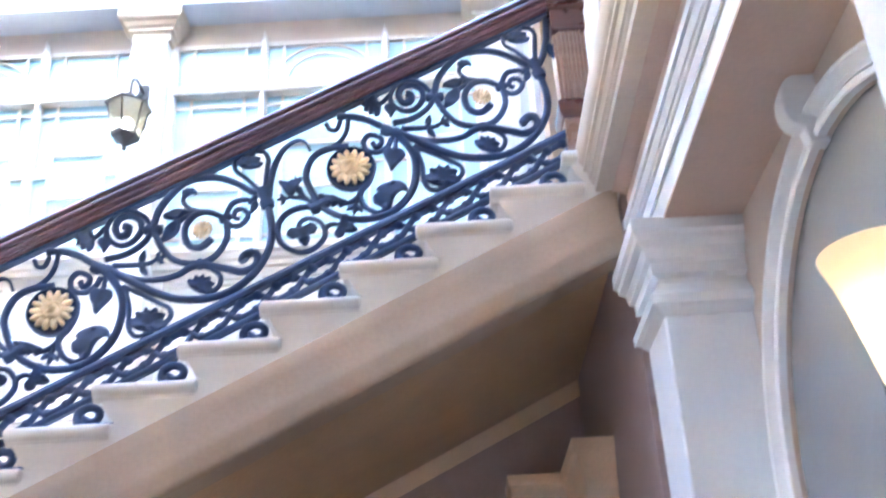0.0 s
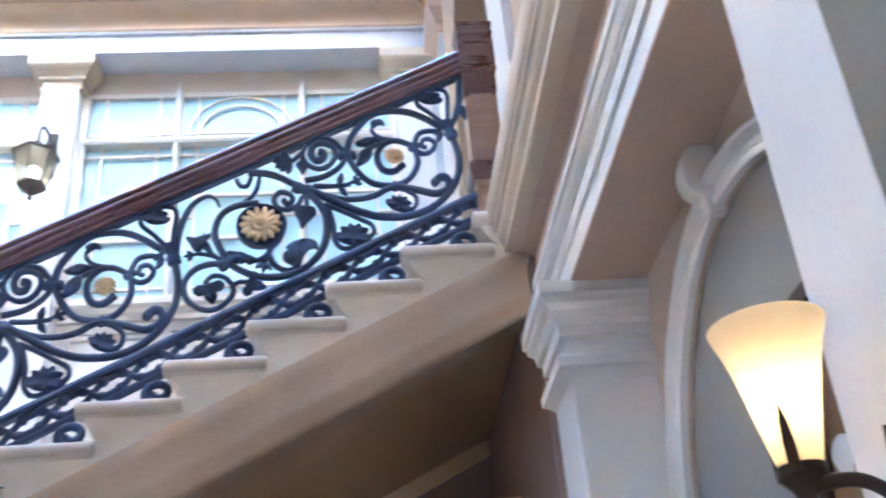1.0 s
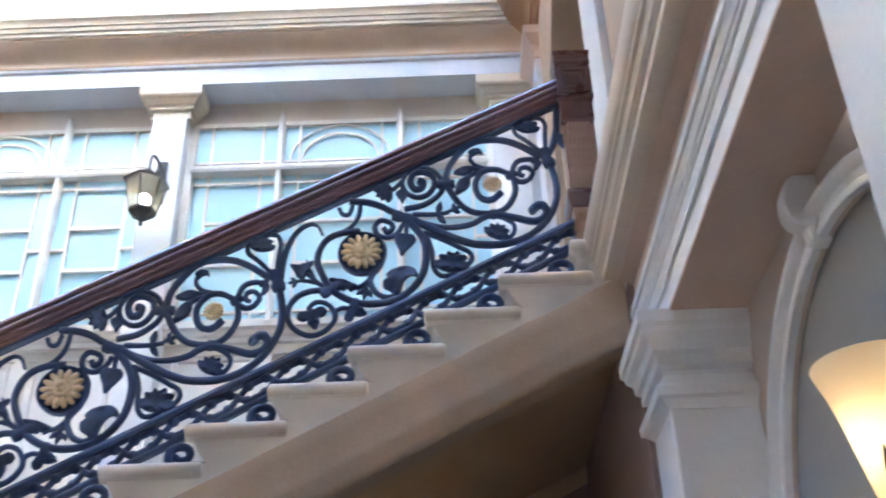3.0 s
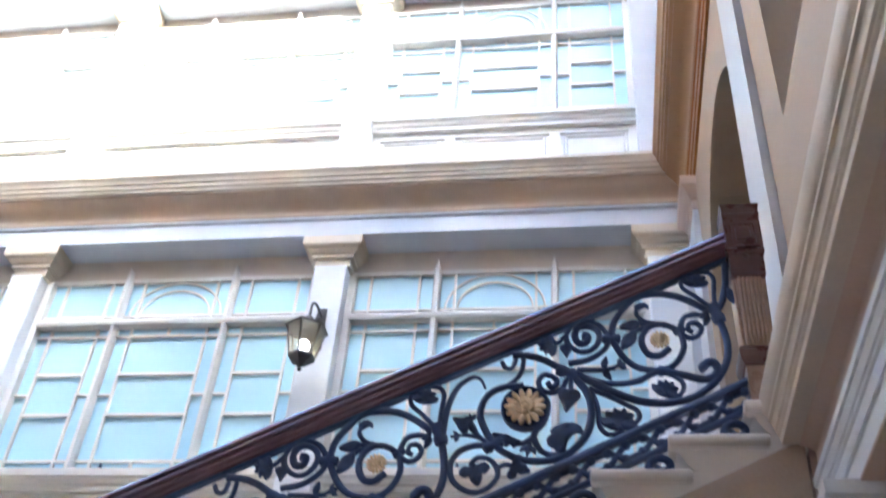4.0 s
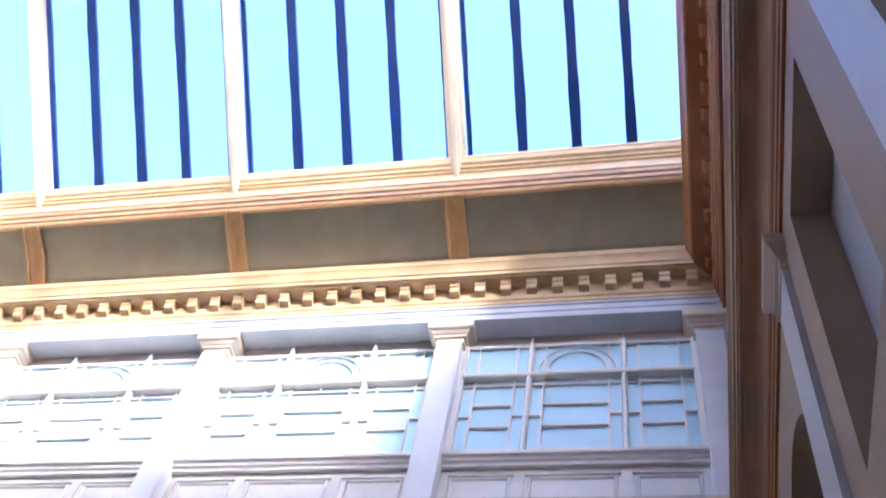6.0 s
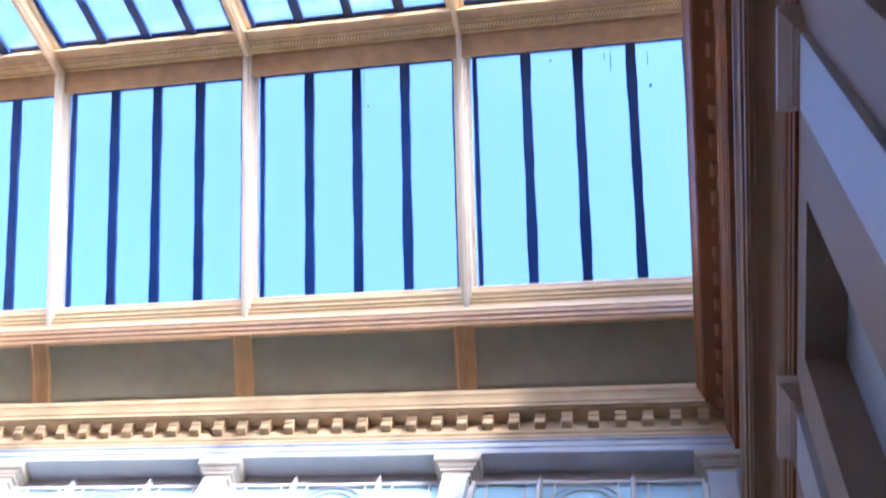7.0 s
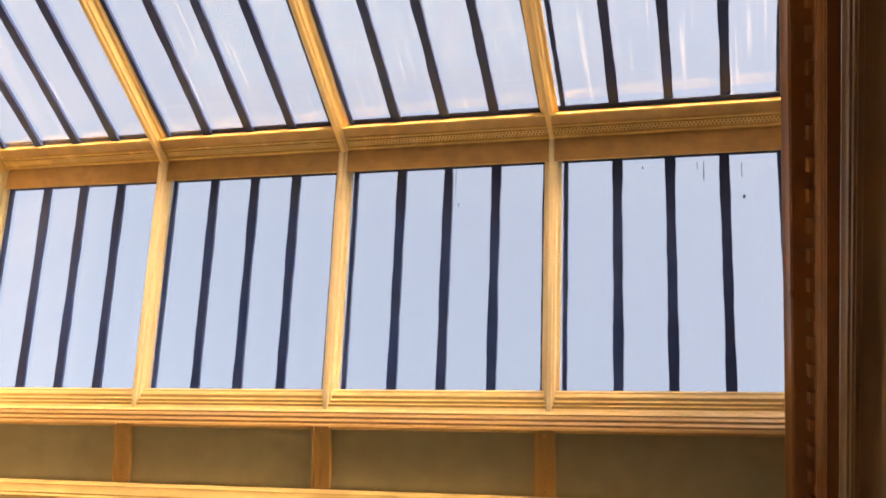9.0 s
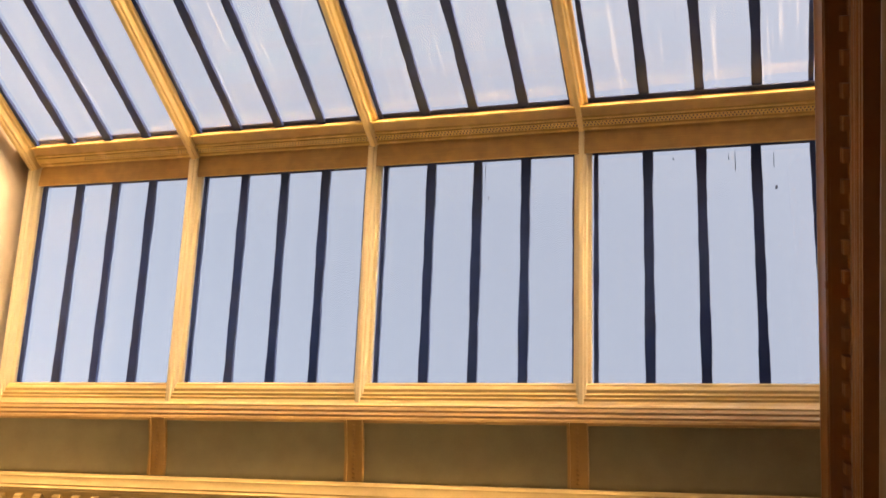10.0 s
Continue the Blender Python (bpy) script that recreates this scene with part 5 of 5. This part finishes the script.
shade(sconce, Vector((0, 0, 0)), True)
PLATE = Vector((0.9545 - SC.x, 1.335 - SC.y, -0.12))
b = bmesh.new()
ring_stack(b, [[(PLATE.x - d, PLATE.y + s * w, PLATE.z + z) for s, d in ((-1, 0.0), (-0.5, 0.018), (0.5, 0.018), (1, 0.0))] for z, w in
               ((-0.20, 0.003), (-0.14, 0.028), (-0.06, 0.042), (0.02, 0.046), (0.08, 0.040), (0.13, 0.022), (0.185, 0.002))])
part("backplate", b, BRONZE, sconce, "pointed leaf-shaped bronze backplate")
for end, name in ((Vector((0, 0, -0.045)), "arm"),):
    st = PLATE + Vector((-0.01, 0, 0.02))
    way = [Vector((0, 0, -0.03)), Vector((0.045, -0.055, -0.028)), Vector((0.10, -0.04, -0.048)), Vector((0.15, 0.0, -0.07)), st]
    pts = [way[int(i / 6)].lerp(way[min(int(i / 6) + 1, 4)], (i % 6) / 6) for i in range(25)]
    pts = [sum((pts[max(0, min(24, i + k))] for k in range(-3, 4)), Vector()) / 7 for i in range(25)]
    o = new(name, curve_mesh(name, [[tuple(p) for p in pts]], BRONZE, 0.011, 2))
    o.parent = sconce
point_lamp("wall_light_lamp", SC + Vector((0, 0, 0.115)), 0.05, (1.0, 0.66, 0.34), 0.025)

# framed picture hung in the niche
pic = thing("picture", "dark framed picture hung in the niche", "picture", at=(GXW + 0.013, 1.88, 2.24))
b = bmesh.new()
frame_ring(b, -0.26, 0.26, -0.3, 0.3, 0.04, -0.03, 0.0)
o = part("frame", b, BRONZE, pic)
o.rotation_euler = (0, 0, radians(-90))
b = bmesh.new()
box(b, -0.2205, 0.2205, -0.012, -0.002, -0.2605, 0.2605)
o = part("canvas", b, PICTURE, pic, "brown and green painted canvas")
o.rotation_euler = (0, 0, radians(-90))

b = bmesh.new()
ring_stack(b, [[(-0.13 + r * math.cos(2 * math.pi * i / 20) * (1.0 + 0.2 * math.sin(3 * 2 * math.pi * i / 20)), y, -0.10 + r * 0.95 * math.sin(2 * math.pi * i / 20)) for i in range(20)] for r, y in ((0.052, -0.0125), (0.05, -0.0145))])
o = part("pale_patch", b, RECESS, pic, "pale painted patch")
o.rotation_euler = (0, 0, radians(-90))

AGED = material("aged_brown_metal", (0.14, 0.125, 0.115), 0.45, metal=0.3, vary=0.3, fine=120)
# lantern on a column of the middle storey
LX, LY, LZ = COL_X, 7.32, 6.36
lan = thing("lantern", "weathered brown metal wall lantern with lit bulb on a column", "lantern", at=(LX, LY, LZ))


def hexring(r, z, turn=30):
    return [(r * math.cos(radians(60 * i + turn)), r * math.sin(radians(60 * i + turn)), z) for i in range(6)]


b = bmesh.new()
ring_stack(b, [hexring(r, z) for r, z in ((0.003, -0.01), (0.018, 0.0), (0.025, 0.02), (0.012, 0.035), (0.03, 0.05), (0.055, 0.075), (0.10, 0.10), (0.125, 0.125), (0.13, 0.15), (0.10, 0.155))])
part("bowl", b, AGED, lan)
b = bmesh.new()
ring_stack(b, [hexring(r, z) for r, z in ((0.175, 0.435), (0.205, 0.44), (0.21, 0.46), (0.19, 0.475), (0.14, 0.505), (0.09, 0.54), (0.06, 0.555), (0.055, 0.58), (0.03, 0.59), (0.012, 0.61))])
part("roof", b, AGED, lan)
for i in range(6):
    a = radians(60 * i + 30)
    o = new("corner_bar", curve_mesh("corner_bar", [[(0.118 * math.cos(a), 0.118 * math.sin(a), 0.145), (0.178 * math.cos(a), 0.178 * math.sin(a), 0.44)]], AGED, 0.009, 1))
    o.parent = lan
    a2 = radians(60 * i + 90)
    b = bmesh.new()
    q = [(0.115 * math.cos(a), 0.115 * math.sin(a), 0.15), (0.115 * math.cos(a2), 0.115 * math.sin(a2), 0.15), (0.174 * math.cos(a2), 0.174 * math.sin(a2), 0.437), (0.174 * math.cos(a), 0.174 * math.sin(a), 0.437)]
    c = [(p[0] * 0.97, p[1] * 0.97, p[2]) for p in q]
    ring_stack(b, [q, c])
    o = part("pane", b, CLEAR, lan)
    o.visible_shadow = False
b = bmesh.new()
lathe(b, [(0.0, 0.19), (0.02, 0.195), (0.045, 0.225), (0.058, 0.265), (0.05, 0.305), (0.025, 0.33), (0.0, 0.335)], 16)
part("bulb", b, glow("lantern_bulb", (1.0, 0.93, 0.76), 0.6), lan, "glowing white bulb", smooth=True)
arm = [(0, 0, 0.60)] + [(0.0, 0.02 + 0.35 * t - 0.12 * math.sin(math.pi * t), 0.60 + 0.26 * math.sin(math.pi * t * 0.62)) for t in [i / 14 for i in range(15)]]
curl = [(0.0, 0.26 + (0.075 - 0.05 * t) * math.cos(6.5 * t), 0.70 + (0.075 - 0.05 * t) * math.sin(6.5 * t)) for t in [i / 18 for i in range(19)]]
for nm, pts in (("arm", arm), ("scroll", curl)):
    o = new(nm, curve_mesh(nm, [pts], AGED, 0.014, 2))
    o.parent = lan
b = bmesh.new()
box(b, -0.05, 0.05, 0.345, 0.37, 0.45, 0.95)
bmesh.ops.bevel(b, geom=b.edges[:], offset=0.01, segments=2, affect="EDGES")
part("backplate", b, AGED, lan)

# small floodlights at the feet of the top columns
for i, x in enumerate(COLS[:3]):
    if i == 0:
        spot = thing("floodlight", "small white floodlight on the cornice ledge", "floodlight", "floodlights of the ledge", at=(x - 0.02, 7.50, 8.95))
        b = bmesh.new()
        box(b, -0.055, 0.055, -0.05, 0.05, 0.05, 0.17)
        bmesh.ops.bevel(b, geom=b.edges[:], offset=0.012, segments=2, affect="EDGES")
        part("housing", b, WHITE, spot)
        b = bmesh.new()
        box(b, -0.07, 0.07, -0.045, 0.045, 0.0, 0.03)
        box(b, -0.012, 0.012, -0.012, 0.012, 0.03, 0.05)
        part("foot", b, WHITE, spot)
    else:
        copy_thing(spot, pose(x - 0.02, 7.50, 8.95))
